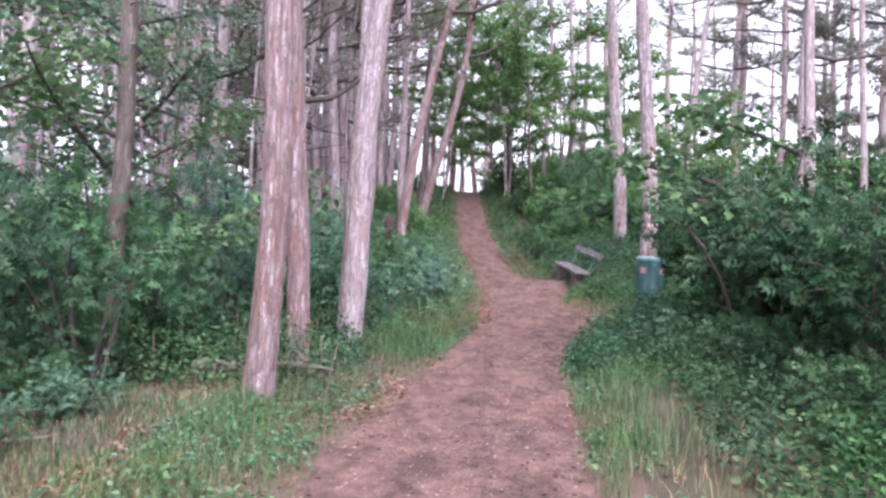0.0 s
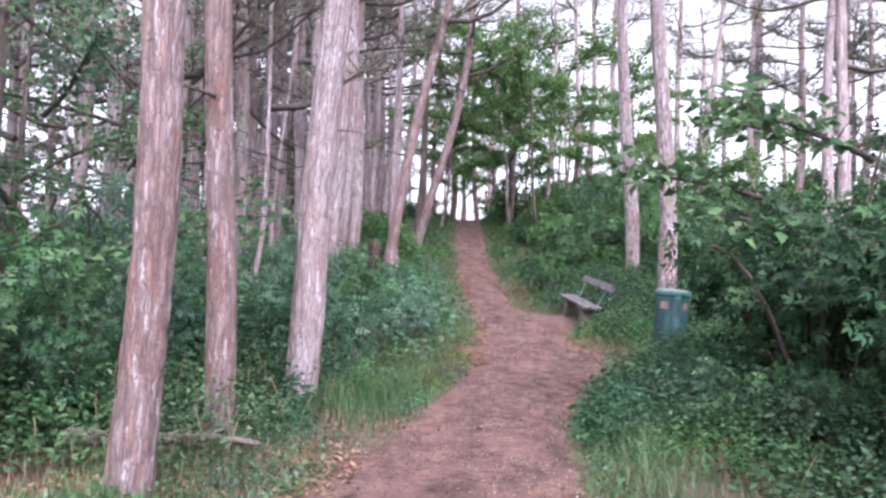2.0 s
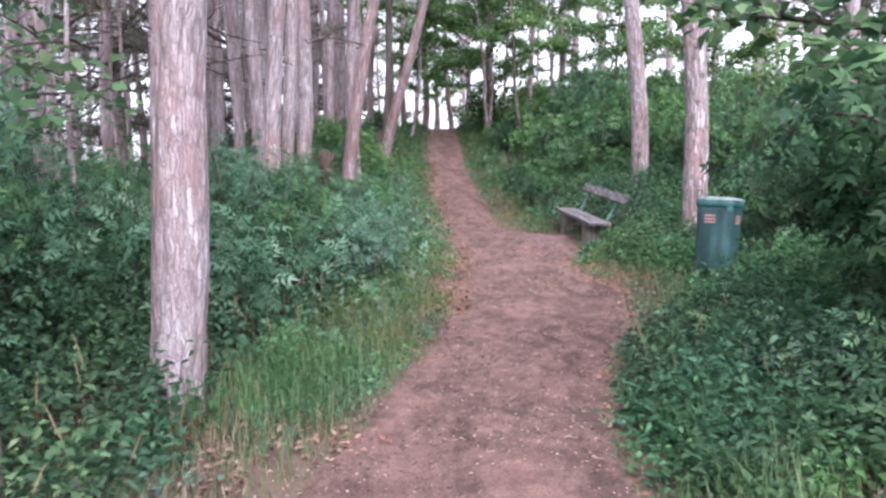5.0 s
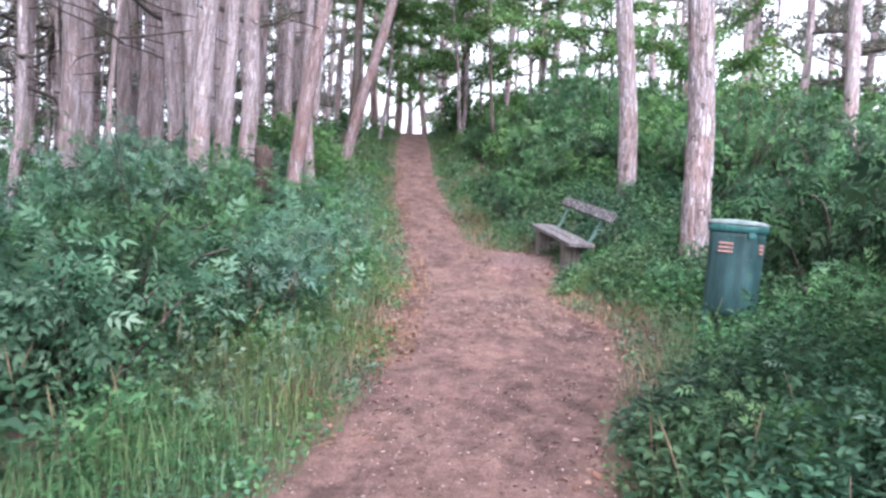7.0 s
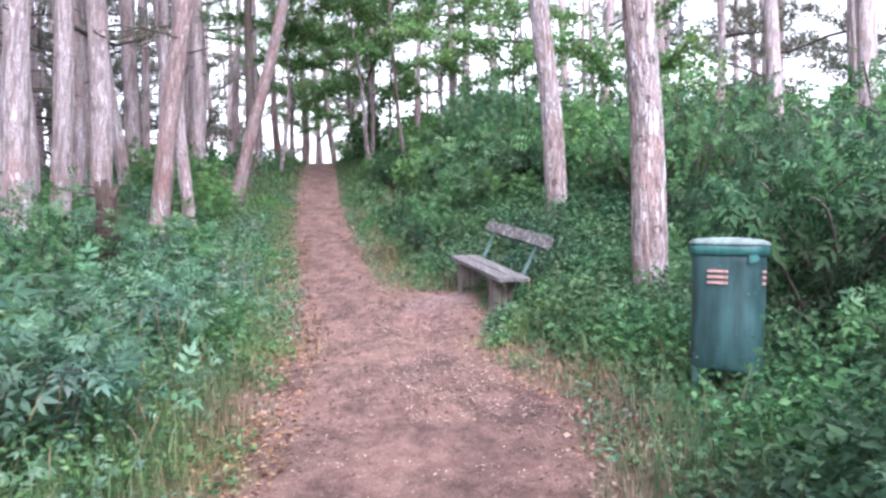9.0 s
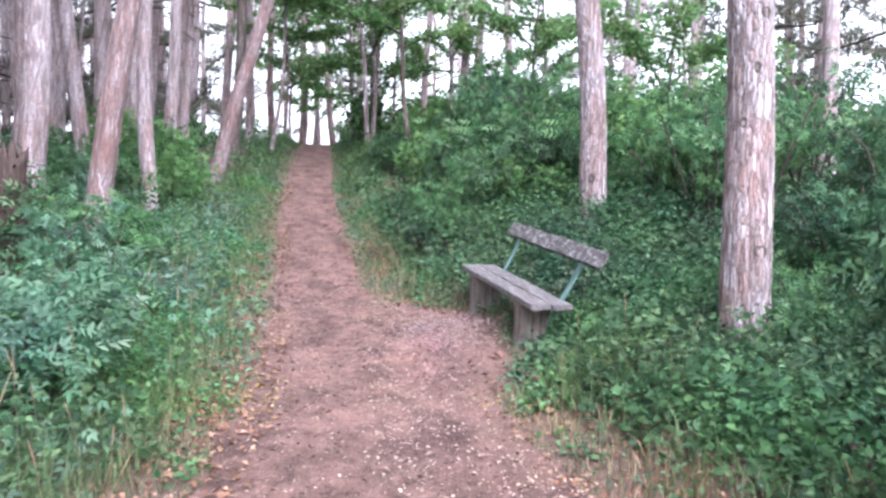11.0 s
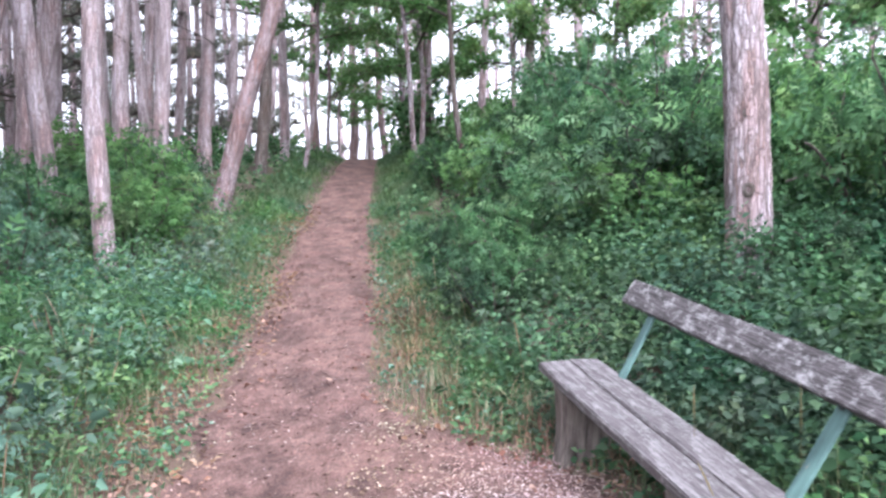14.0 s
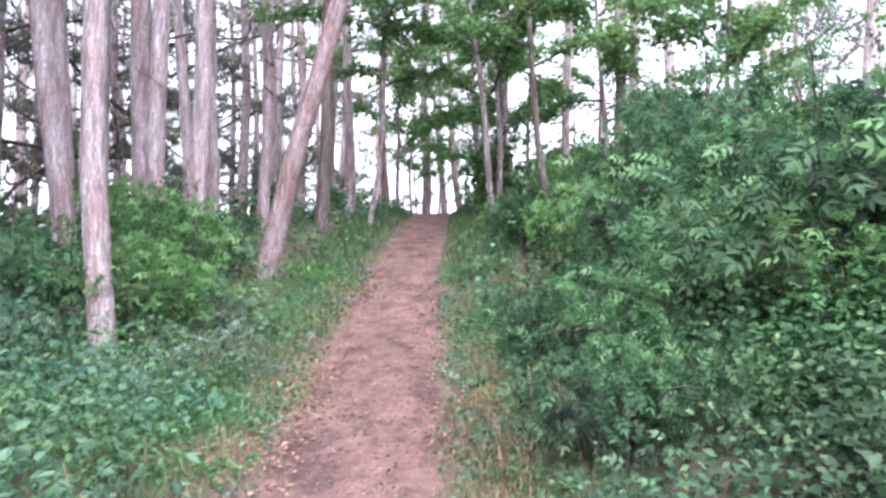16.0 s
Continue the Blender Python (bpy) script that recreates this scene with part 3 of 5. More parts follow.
pine(-0.9, 25.9, 12, .33, 61, 34, 100, (.33, 0), (-.18, 0), BARK_RED, "strongly leaning pine curving upright at the top")

# the stand further off: five trees, copied
STAND = [pine(-9 - 2.2 * k, 15 + 3.1 * k, 14, .24 + .04 * k, 70 + k, 16, 44, (.01 * (k - 2), 0), limbs=6, stubs=3, low=0.48) for k in range(5)]
g = np.random.default_rng(31)
spots = [(t.location.x, t.location.y) for t in bpy.data.objects if t.name.startswith("pine_tree")]
for k, (x, y) in enumerate([(-3.6, 20.3), (-3.9, 21.6), (-3.3, 22.6), (-4.4, 26.8), (-3.6, 28), (-2.6, 27.5), (-4.8, 23.2), (-5.3, 20.5), (-5.9, 24), (-4.9, 29), (-3.0, 30), (-2.4, 31.5), (-4.6, 18.3), (-6.2, 17)]):
    spots.append((x, y))
    copy_thing(STAND[k % 5], pose(x, y, gz(x, y), 0, 0, 77 * k) @ Matrix.Scale(0.85 + 0.05 * (k % 5), 4))
# thin young pines with bare lower twigs between the tall ones
POLES = [pine(-4.2 - 1.3 * k, 13.2 + 2.3 * k, 9, .08 + .02 * k, 170 + k, 10, 26, (.03 * (k - 1), .01), limbs=4, stubs=9, low=0.42, bend=0.18, label="thin young pine with bare dead lower twigs") for k in range(3)]
for t in POLES:
    t["group"] = "young pines of the wood"
count = 0
while count < 22:
    x, y = g.uniform(-13, -2.3), g.uniform(11, 34)
    if min((x - a) ** 2 + (y - b) ** 2 for a, b in spots) < 0.35:
        continue
    spots.append((x, y))
    copy_thing(POLES[count % 3], pose(x, y, gz(x, y), g.uniform(-3, 3), g.uniform(-3, 3), g.uniform(0, 360)) @ Matrix.Scale(g.uniform(0.8, 1.15), 4))
    count += 1
count = 0
while count < 82:
    if count < 52:
        x, y = g.uniform(-17, -3.2), g.uniform(12, 52)
        if x > -4.5 and y < 20:
            continue
    elif count < 62:
        x, y = g.uniform(6, 26), g.uniform(28, 56)
    elif count < 67:
        x, y = g.uniform(10, 24), g.uniform(20, 36)
    elif count < 76:
        x, y = g.uniform(-9, 10), g.uniform(52, 74)
    else:
        # pines out of view behind the start, added for the shade they cast
        x, y = g.uniform(-9, 9), g.uniform(-16, -5)
    if abs(x - 1.1) < 1.4 or min((x - a) ** 2 + (y - b) ** 2 for a, b in spots) < 1.3:
        continue
    spots.append((x, y))
    copy_thing(STAND[int(g.integers(5))], pose(x, y, gz(x, y), 0, 0, g.uniform(0, 360)) @ Matrix.Scale(g.uniform(0.85, 1.1), 4))
    count += 1


RIGHT_PINE = pine(13.5, 29.5, 12, .3, 201, 14, 40, (.04, 0), limbs=14, stubs=3, low=0.14, boughs=DENSE_BOUGHS, label="pine with layered low boughs against the sky")
for k, (x, y) in enumerate([(18, 34), (22, 31), (15, 43), (16.5, 27)]):
    copy_thing(RIGHT_PINE, pose(x, y, gz(x, y), 0, 0, 67 * k) @ Matrix.Scale(0.85 + 0.06 * (k % 4), 4))


for k, (x, y) in enumerate([(-11, 31), (-7, 34), (-13, 26), (-10, 38), (-14, 35), (-17, 30), (-6, 41), (-8, 30.5), (-5.5, 37), (-9, 45), (-16, 41), (-4.5, 47), (-12.5, 49), (-7.5, 54), (3.2, 60), (-3, 58)]):
    copy_thing(RIGHT_PINE, pose(x, y, gz(x, y), 0, 0, 101 * k) @ Matrix.Scale(0.8 + 0.07 * (k % 4), 4))


def leafy_limb(seed, length, leaf, n):
    """One limb of a broadleaf tree with its leaves."""
    g = np.random.default_rng(seed)
    t = np.linspace(0, 1, 7)
    spine = np.stack([t * length, 0.2 * np.sin(t * 3 + seed), 0.4 * t * length * (1 - 0.4 * t)], -1)
    wood, ends = [tube(spine, 0.03 * (1 - 0.8 * t) + 0.003, 5)], []
    for k in range(12):
        s = 0.2 + 0.8 * k / 11
        p = np.array([np.interp(s, t, spine[:, c]) for c in range(3)])
        way = np.array([g.uniform(0.2, 0.8), (1 if k % 2 else -1) * g.uniform(0.3, 0.9), g.uniform(-0.15, 0.5)]) * length * 0.32
        line = p + np.linspace(0, 1, 4)[:, None] * way
        wood.append(tube(line[::3], [0.009, 0.003], 3))
        ends.append(line)
    ends = np.concatenate(ends)
    P = ends[g.integers(len(ends), size=n)] + g.normal(0, 0.12, (n, 3)) * np.array([1, 1, 0.6])
    D = unit(g.normal(0, 1, (n, 3)) * np.array([1, 1, 0.5]) + np.array([0.3, 0, -0.25]))
    U = unit(g.normal(0, 0.45, (n, 3)) + np.array([0, 0, 1]))
    v, q = leaf_arrays(P, D, U, g.uniform(0.7, 1.3, n) * leaf, 0.72, True)
    return mesh_from("limb", *join(wood), None, BARK_DARK, True), (v, q)


LEAFY = []
for s, ln, leaf, n, m in ((11, 1.8, .11, 520, LEAF_BRIGHT), (12, 2.2, .115, 580, LEAF_BRIGHT), (13, 1.6, .11, 480, LEAF_BRIGHT), (14, 1.7, .08, 400, LEAF_BLUE), (15, 2.1, .08, 440, LEAF_MID)):
    limb, (v, q) = leafy_limb(s, ln, leaf, n)
    LEAFY.append((limb, mesh_from("leaves", v, q, None, m)))


def broadleaf(x, y, h, d, seed, lean=(0, 0), curl=(0, 0), limbs=12, low=0.3, label="", kinds=(0, 1, 2)):
    g = np.random.default_rng(seed)
    tree = new("broadleaf_tree")
    tree.matrix_basis = pose(x, y, gz(x, y))
    me, centre = trunk_mesh(h, d, 14, 36, seed, 0.14, 0.3, BARK_MIX if y > 28 else BARK_DARK, lean, curl, 0.5)
    part("trunk", me, tree)
    for k in range(limbs):
        s = h * (low + (1 - low) * (k + 0.4) / limbs)
        limb, leaves = LEAFY[kinds[int(g.integers(len(kinds)))]]
        m = Matrix.Translation(centre(s)) @ pose(0, 0, 0, g.uniform(-15, 15), g.uniform(-30, 12), k * 137.5) @ Matrix.Scale(g.uniform(0.7, 1.15), 4)
        part("leaves", leaves, part("limb", limb, tree, "", m))
    return tagged(tree, label or "young broadleaf tree with fresh green leaves", "tree", "broadleaf trees")


broadleaf(2.6, 29.6, 8.2, .14, 6, (-.13, 0), (.03, 0), 15, 0.42, "young tree whose leafy limbs hang over the path")
broadleaf(-0.1, 31.5, 7.6, .13, 7, (.09, 0), (0, 0), 13, 0.42, "young tree whose leafy limbs hang over the path")
broadleaf(3.45, 27.0, 6.5, .13, 5, (-.16, 0), (.06, 0), 11, 0.42, "slender leaning sapling with bright green leaves")
for k, (x, y, h, d) in enumerate([(2.7, 31, 7, .14), (4.6, 29, 6, .12), (3.3, 34, 7.5, .15), (6.6, 28, 4.6, .12), (7.6, 23, 3.0, .1), (0.1, 36.5, 7.2, .13), (0.9, 46, 7.5, .14), 
                                  (7.4, 30, 6.5, .14), (2.6, 38, 7, .14), (0.0, 44, 7, .14), (4.0, 37, 7, .14), (5.4, 33.5, 6.5, .12), (2.4, 41, 7, .14)]):
    broadleaf(x, y, h, d, 20 + k, (0.03 * math.sin(k * 2.2), 0), (0, 0), 11, 0.25)


for k, (x, y, h) in enumerate([(-3.9, 8.6, 4.6), (-5.1, 6.2, 4.6), (-6.2, 9.6, 5.2), (-7.6, 6.6, 5.4), (-4.6, 12.4, 4.2)]):
    broadleaf(x, y, h, .09, 50 + k, (0.03 * math.sin(k * 1.7), 0), (0, 0), 10, 0.2, "slim young tree with small bluish green leaves", (3, 4))


# ---- shrubs ----
def shrub(seed, width, height, n, leaf, material, label, wide=0.6, droop=0.2, simple=False, spray=0):
    """A shrub of many stems whose twigs end in sprays of leaves."""
    g = np.random.default_rng(seed)
    thing = new("shrub")
    stems, twigs = [], []
    for k in range(11):
        a, rr = g.uniform(0, 2 * np.pi), g.uniform(0.35, 1.0)
        end = np.array([np.cos(a) * rr * width / 2, np.sin(a) * rr * width / 2, height * g.uniform(0.55, 1.0) * (1.1 - 0.45 * rr)])
        t = np.linspace(0, 1, 7)[:, None]
        foot = np.array([np.cos(a), np.sin(a), 0]) * 0.12 * width * g.random()
        line = foot + t * (end - foot) + np.concatenate([np.sin(t * 3) * 0.1 * g.normal(), np.sin(t * 3) * 0.1 * g.normal(), np.sin(t * np.pi) * 0.18 * height], 1)
        line[0, 2] = -0.06
        stems.append(tube(line, 0.018 * (1 - 0.8 * t[:, 0]) * (0.5 + height / 3) + 0.003, 4))
        for s in np.linspace(0.22, 1, 8):
            p = np.array([np.interp(s, t[:, 0], line[:, c]) for c in range(3)])
            way = unit(g.normal(0, 1, 3) * np.array([1, 1, 0.6]) + np.array([np.cos(a) * .5, np.sin(a) * .5, 0.15])) * g.uniform(0.15, 0.42) * (0.4 + width * 0.3)
            twigs.append(np.stack([p, p + way * 0.5, p + way]))
            if not simple:
                stems.append(tube(twigs[-1][::2], [0.005, 0.002], 3))
    tw = np.array(twigs)
    pick = g.integers(len(tw), size=n)
    f = g.random(n)[:, None] ** 0.7
    P = tw[pick, 0] + (tw[pick, 2] - tw[pick, 0]) * f * 1.1 + g.normal(0, 0.05, (n, 3)) * (0.5 + width * 0.35)
    P[:, 2] = np.maximum(P[:, 2], 0.03)
    D = unit(unit(tw[pick, 2] - tw[pick, 0]) * 0.6 + g.normal(0, 0.7, (n, 3)) + np.array([0, 0, -droop]))
    U = unit(g.normal(0, 0.75, (n, 3)) + np.array([0, 0, 0.9]) + 0.4 * unit(P * np.array([1, 1, 0])))
    sizes = g.uniform(0.65, 1.3, n) * leaf
    v, q = spray_arrays(P, D, U, sizes, wide, spray) if spray else leaf_arrays(P, D, U, sizes, wide, simple)
    part("branchwork", mesh_from("branchwork", *join(stems), None, BARK_DARK, True), thing)
    part("foliage", mesh_from("foliage", v, q, None, material), thing)
    return tagged(thing, label, "shrub", "shrubs of the undergrowth")


LOW = [shrub(1, 1.7, 1.2, 540, .074, LEAF_MID, "dense low shrub with mid green leaves", 0.4, simple=True, spray=3),
       shrub(2, 1.6, 1.1, 520, .074, LEAF_BLUE, "dense low shrub with bluish green leaves", 0.4, simple=True, spray=3),
       # darkest leaf colour, chosen to imitate the shaded bank
       shrub(3, 1.8, 1.3, 560, .078, LEAF_HAZEL, "dense low shrub with dark green leaves", 0.4, 0.5, simple=True, spray=3),
       shrub(4, 1.7, 1.2, 800, .07, LEAF_BRIGHT, "dense low shrub with fresh bright green leaves", 0.45, simple=True, spray=2)]
HIGH = [shrub(5, 2.4, 2.8, 900, .085, LEAF_DARK, "tall shrub with dark green leaves", 0.38, 0.6, simple=True, spray=2),
        shrub(6, 2.6, 3.0, 860, .072, LEAF_BLUE, "tall shrub with bluish green leaves", 0.4, 0.4, simple=True, spray=3),
        shrub(7, 2.5, 2.7, 900, .078, LEAF_MID, "tall shrub with mid green leaves", 0.38, 0.6, simple=True, spray=2)]
HAZEL = [shrub(8, 2.6, 3.0, 1250, .078, LEAF_HAZEL, "tall dense bush with dark green leaves", 0.45, 0.4, spray=2),
         shrub(9, 2.4, 2.6, 1150, .078, LEAF_HAZEL, "tall bush with drooping dark green leaves", 0.45, 0.5, spray=2)]
AWAY = [shrub(31, 1.7, 1.2, 330, .088, LEAF_MID, "low shrub with mid green leaves under the pines", 0.42, simple=True, spray=2),
        shrub(32, 1.7, 1.2, 320, .088, LEAF_BLUE, "low shrub with bluish green leaves under the pines", 0.42, simple=True, spray=2)]
AWAY_HIGH = [shrub(35, 2.4, 2.7, 640, .085, LEAF_DARK, "tall dark green shrub back in the wood", 0.4, 0.5, simple=True, spray=2),
             shrub(36, 2.5, 2.7, 640, .085, LEAF_MID, "tall mid green shrub back in the wood", 0.4, 0.5, simple=True, spray=2)]
for s, (x, y) in zip(AWAY + AWAY_HIGH, [(-3.4, 25.2), (-4.4, 24.4), (6.8, 15.2), (7.6, 17.1)]):
    s.matrix_basis = pose(x, y, gz(x, y))
for s, (x, y) in zip(LOW + HIGH + HAZEL, [(-2.2, 12.2), (-2.0, 17.3), (5.2, 20.5), (4.6, 21.8), (-4.0, 5.2), (-4.6, 7.4), (6.9, 8.8), (3.8, 8.5), (4.5, 7.9)]):
    s.matrix_basis = pose(x, y, gz(x, y))


def plant_out(kinds, count, x0, x1, y0, y1, s0, s1, seed, clear=0.9, rise=0.0):
    g = np.random.default_rng(seed)
    placed = 0
    while placed < count:
        x, y = g.uniform(x0, x1), g.uniform(y0, y1)
        away = max(x - float(right_edge(y)), float(left_edge(y)) - x)
        s = g.uniform(s0, s1)
        if away < clear * max(s, 0.6):
            continue
        if 3.0 < x < 5.3 and 16.5 < y < 19.4 or 3.6 < x < 4.7 and 13.2 < y < 15.6:
            continue
        if abs(x - 3.1) < 1.3 and 14.2 < y < 18.6 or abs(x - 3.6) < 1.0 and 11.0 < y < 13.4:
            continue
        if rise:
            s *= min(1.0, 0.45 + rise * away)
        copy_thing(kinds[int(g.integers(len(kinds)))], pose(x, y, gz(x, y), g.uniform(-6, 6), g.uniform(-6, 6), g.uniform(0, 360)) @ Matrix.Diagonal((s, s, s * g.uniform(0.85, 1.2), 1)))
        placed += 1


# the last two stand mostly out of view, added to shade the verge
for kind, x, y, size in ((1, 3.95, 9.0, .9), (0, 4.9, 6.7, 1.0), (1, 5.4, 8.6, 1.1), (0, 4.1, 6.6, .8), (0, 4.35, 5.0, .95), (1, 4.4, 3.5, .95)):
    copy_thing(HAZEL[kind], pose(x, y, gz(x, y), 0, 0, 70 * x) @ Matrix.Scale(size, 4))
limb_mesh, (lv, lq) = leafy_limb(21, 1.25, .14, 130)
over = copy_thing(HAZEL[0], pose(3.9, 9.3, gz(3.9, 9.3), 0, 0, 200) @ Matrix.Scale(0.8, 4))
over_leaves = mesh_from("leaves", lv, lq, None, LEAF_MID)
for x, y, z, rx, ry, turn in ((3.42, 9.2, 2.38, 8, -4, 172), (3.95, 8.9, 1.95, -20, 4, 190), (4.1, 8.6, 2.7, 0, -8, 200), (4.3, 9.6, 3.0, 10, -10, 165)):
    branch = part("limb", limb_mesh, over, "", over.matrix_basis.inverted() @ pose(x, y, z, rx, ry, turn))
    part("leaves", over_leaves, branch)
FAR = [shrub(15, 1.8, 1.3, 620, .13, LEAF_MID, "shrub with mid green leaves further up the slope", simple=True),
       shrub(16, 1.8, 1.2, 620, .13, LEAF_BRIGHT, "fresh green shrub further up the slope", simple=True)]
for s, (x, y) in zip(FAR, [(-3.2, 28.5), (3.0, 33.5)]):
    s.matrix_basis = pose(x, y, gz(x, y))
plant_out(HIGH[1:], 9, -6, -3.4, 3.2, 11, 0.75, 1.05, 1, 1.6)
plant_out(AWAY_HIGH, 8, -8.5, -5.5, 3.2, 11, 0.75, 1.0, 36, 1.6)
plant_out(FAR, 12, -15, -7.5, 1, 16, 1.2, 1.7, 2)
# kind 0 at y 6.0 and 7.4: dark leaf colour in place of crown shade
for kind, x, y, size in ((0, -3.0, 6.0, .72), (2, -3.6, 7.7, .95), (1, -2.75, 8.9, .68), (1, -4.3, 4.9, .95), (2, -3.7, 9.9, .85), (0, -2.7, 7.4, .55), (0, -2.9, 10.8, .68), (1, -2.3, 12.5, .58), (2, -3.2, 13.6, .72), (1, -3.6, 12.0, .8), (0, -2.6, 15.4, .55)):
    copy_thing(HIGH[kind], pose(x, y, gz(x, y), 0, 0, 50 * y) @ Matrix.Scale(size, 4))
plant_out([LOW[0], LOW[1], LOW[2]], 12, -3.2, -0.4, 9.8, 18, 0.8, 1.1, 3, 1.0)
plant_out(AWAY, 8, -5.5, -2.2, 9.5, 19, 1.0, 1.3, 13, 1.2)
plant_out(AWAY_HIGH, 9, -7.5, -3, 10, 20, 0.6, 0.85, 18, 1.2)
plant_out(AWAY + [LOW[3]], 18, -6, -0.8, 18, 27, 0.55, 0.95, 4, 0.9)
plant_out(FAR, 22, -12, -0.9, 26, 46, 0.6, 1.2, 14, 0.8)
plant_out(AWAY_HIGH, 9, -5.5, -1.6, 20.5, 28, 0.4, 0.62, 26, 1.2)
plant_out(FAR, 12, -14, -3, 27, 44, 0.6, 0.9, 27, 1.5)
plant_out(AWAY_HIGH, 7, 5.8, 9.5, 2, 10, 0.8, 1.1, 6)
plant_out([LOW[0], LOW[2], LOW[3]], 16, 2.7, 4.8, 19.2, 30, 0.6, 1.0, 7, 1.15, 0.3)
plant_out([LOW[0], LOW[2]], 13, 4.2, 6.5, 19.0, 27, 1.0, 1.3, 17, 0.7, 0.4)
plant_out([HIGH[0], HIGH[2]], 11, 4.6, 8.0, 19.5, 28, 0.62, 0.88, 19, 0.7, 0.4)
plant_out(AWAY_HIGH, 6, 5.6, 9, 16, 20, 0.7, 0.9, 22)
plant_out(FAR, 18, 8.5, 18, 14, 36, 1.3, 1.9, 23)
plant_out(AWAY_HIGH, 8, 6, 12, 15, 26, 0.6, 0.85, 8)
plant_out(LOW[:3], 10, 4.9, 8.5, 10.5, 17, 1.0, 1.35, 9)
plant_out(HIGH, 4, 5.6, 8.5, 12.5, 18, 0.6, 0.75, 20)
# brighter leaf colour stands in for highlights along the bank's top
plant_out([LOW[3]], 8, 5.2, 8.5, 20, 26, 0.9, 1.15, 25)
plant_out(FAR, 22, 1.9, 10, 28, 46, 0.8, 1.6, 10, 0.6)
plant_out(FAR, 14, -7, 9, 44, 58, 0.8, 1.5, 21, 0.5)
plant_out(FAR, 10, -11, 11, -12, -3, 1.4, 2.0, 11)
plant_out(FAR, 10, 8, 16, 0, 15, 1.2, 1.8, 24)


# the hedge that hides the feet of the pines, and the low growth that leans over the path
for kind, x, y, size in ((2, -1.35, 14.6, .5), (1, -2.2, 14.9, .66), (2, -1.75, 15.9, .6), (1, -2.7, 16.3, .7), (2, -1.95, 17.6, .58), (1, -3.2, 17.8, .72), (2, -2.6, 18.9, .5), (1, -3.8, 19.6, .6), (2, -1.1, 13.2, .4), (1, -1.7, 12.6, .48),
                         (1, -1.9, 21.2, .45), (2, -2.3, 22.9, .5), (2, -1.75, 24.2, .55), (1, -3.0, 23.6, .5)):
    copy_thing(HIGH[kind], pose(x, y, gz(x, y), 0, 0, 80 * y) @ Matrix.Scale(size, 4))
for kind, x, y, size in ((0, 2.5, 9.6, .45), (1, 2.9, 9.0, .55), (1, 3.05, 10.1, .5), (0, 3.15, 8.3, .6), (2, 3.5, 7.6, .7), (1, 3.4, 10.9, .42), (0, 4.3, 10.4, .8), (0, 4.6, 11.9, .75), (0, 4.75, 14.75, .5), (1, 5.1, 14.5, .75), (0, 4.95, 15.4, .7), (2, 4.95, 18.7, .55), (3, 2.95, 5.2, .3), (0, 3.3, 4.6, .45), (0, 3.4, 5.9, .6), (3, -1.8, 24.7, 1.2), (3, -2.5, 25.7, 1.3), (0, -3.4, 23.2, 1.1), (1, -2.7, 21.9, .9), (0, -3.9, 25.0, 1.2),
                         (1, -3.7, 6.1, .5), (0, -4.3, 6.0, .6), (1, -4.1, 5.3, .5), (0, -3.2, 5.7, .42), (1, -3.0, 4.4, .5), (0, -3.6, 4.0, .6), (1, -2.7, 5.3, .4), (0, -3.5, 6.6, .7)):
    copy_thing(LOW[kind], pose(x, y, gz(x, y), 0, 0, 60 * x) @ Matrix.Scale(size, 4))
plant_out(FAR, 6, -4, 6, 49, 54, 0.9, 1.2, 33, 0.0)
plant_out([LOW[0], LOW[2]], 14, 2.2, 5.0, 18.8, 27, 0.5, 0.8, 34, 1.3, 0.4)


# ---- undergrowth, grass and litter ----
def scatter(n, x0, x1, y0, y1, seed, near=0.0, far=99.0, bias=1.0):
    """Spots off the path, denser at small y where bias is above 1."""
    g = np.random.default_rng(seed)
    y = y0 + (y1 - y0) * g.random(n) ** bias
    x = g.uniform(x0, x1, n)
    away = np.maximum(x - right_edge(y), left_edge(y) - x)
    ok = (away > near) & (away < far)
    ok &= ~((np.abs(x - 3.6) < 0.27) & (np.abs(y - 12.6) < 0.27))
    return x[ok], y[ok], away[ok], g


def verge(x, y):
    """Width of the grassy verge that the herbs leave free."""
    left = np.interp(y, [2, 6, 8, 10, 14, 17, 22, 30], [1.3, 0.95, 0.6, 0.5, 0.5, 0.55, 0.5, 0.4])
    right = np.interp(y, [2, 6.5, 7.6, 8.2, 11, 11.8, 14.4, 15.4, 17.5, 19, 24, 30], [0.6, 0.55, 0.4, 0.08, 0.12, 0.75, 0.55, 0.1, 0.3, 0.5, 0.45, 0.4])
    return np.where(x < 1, left, right)


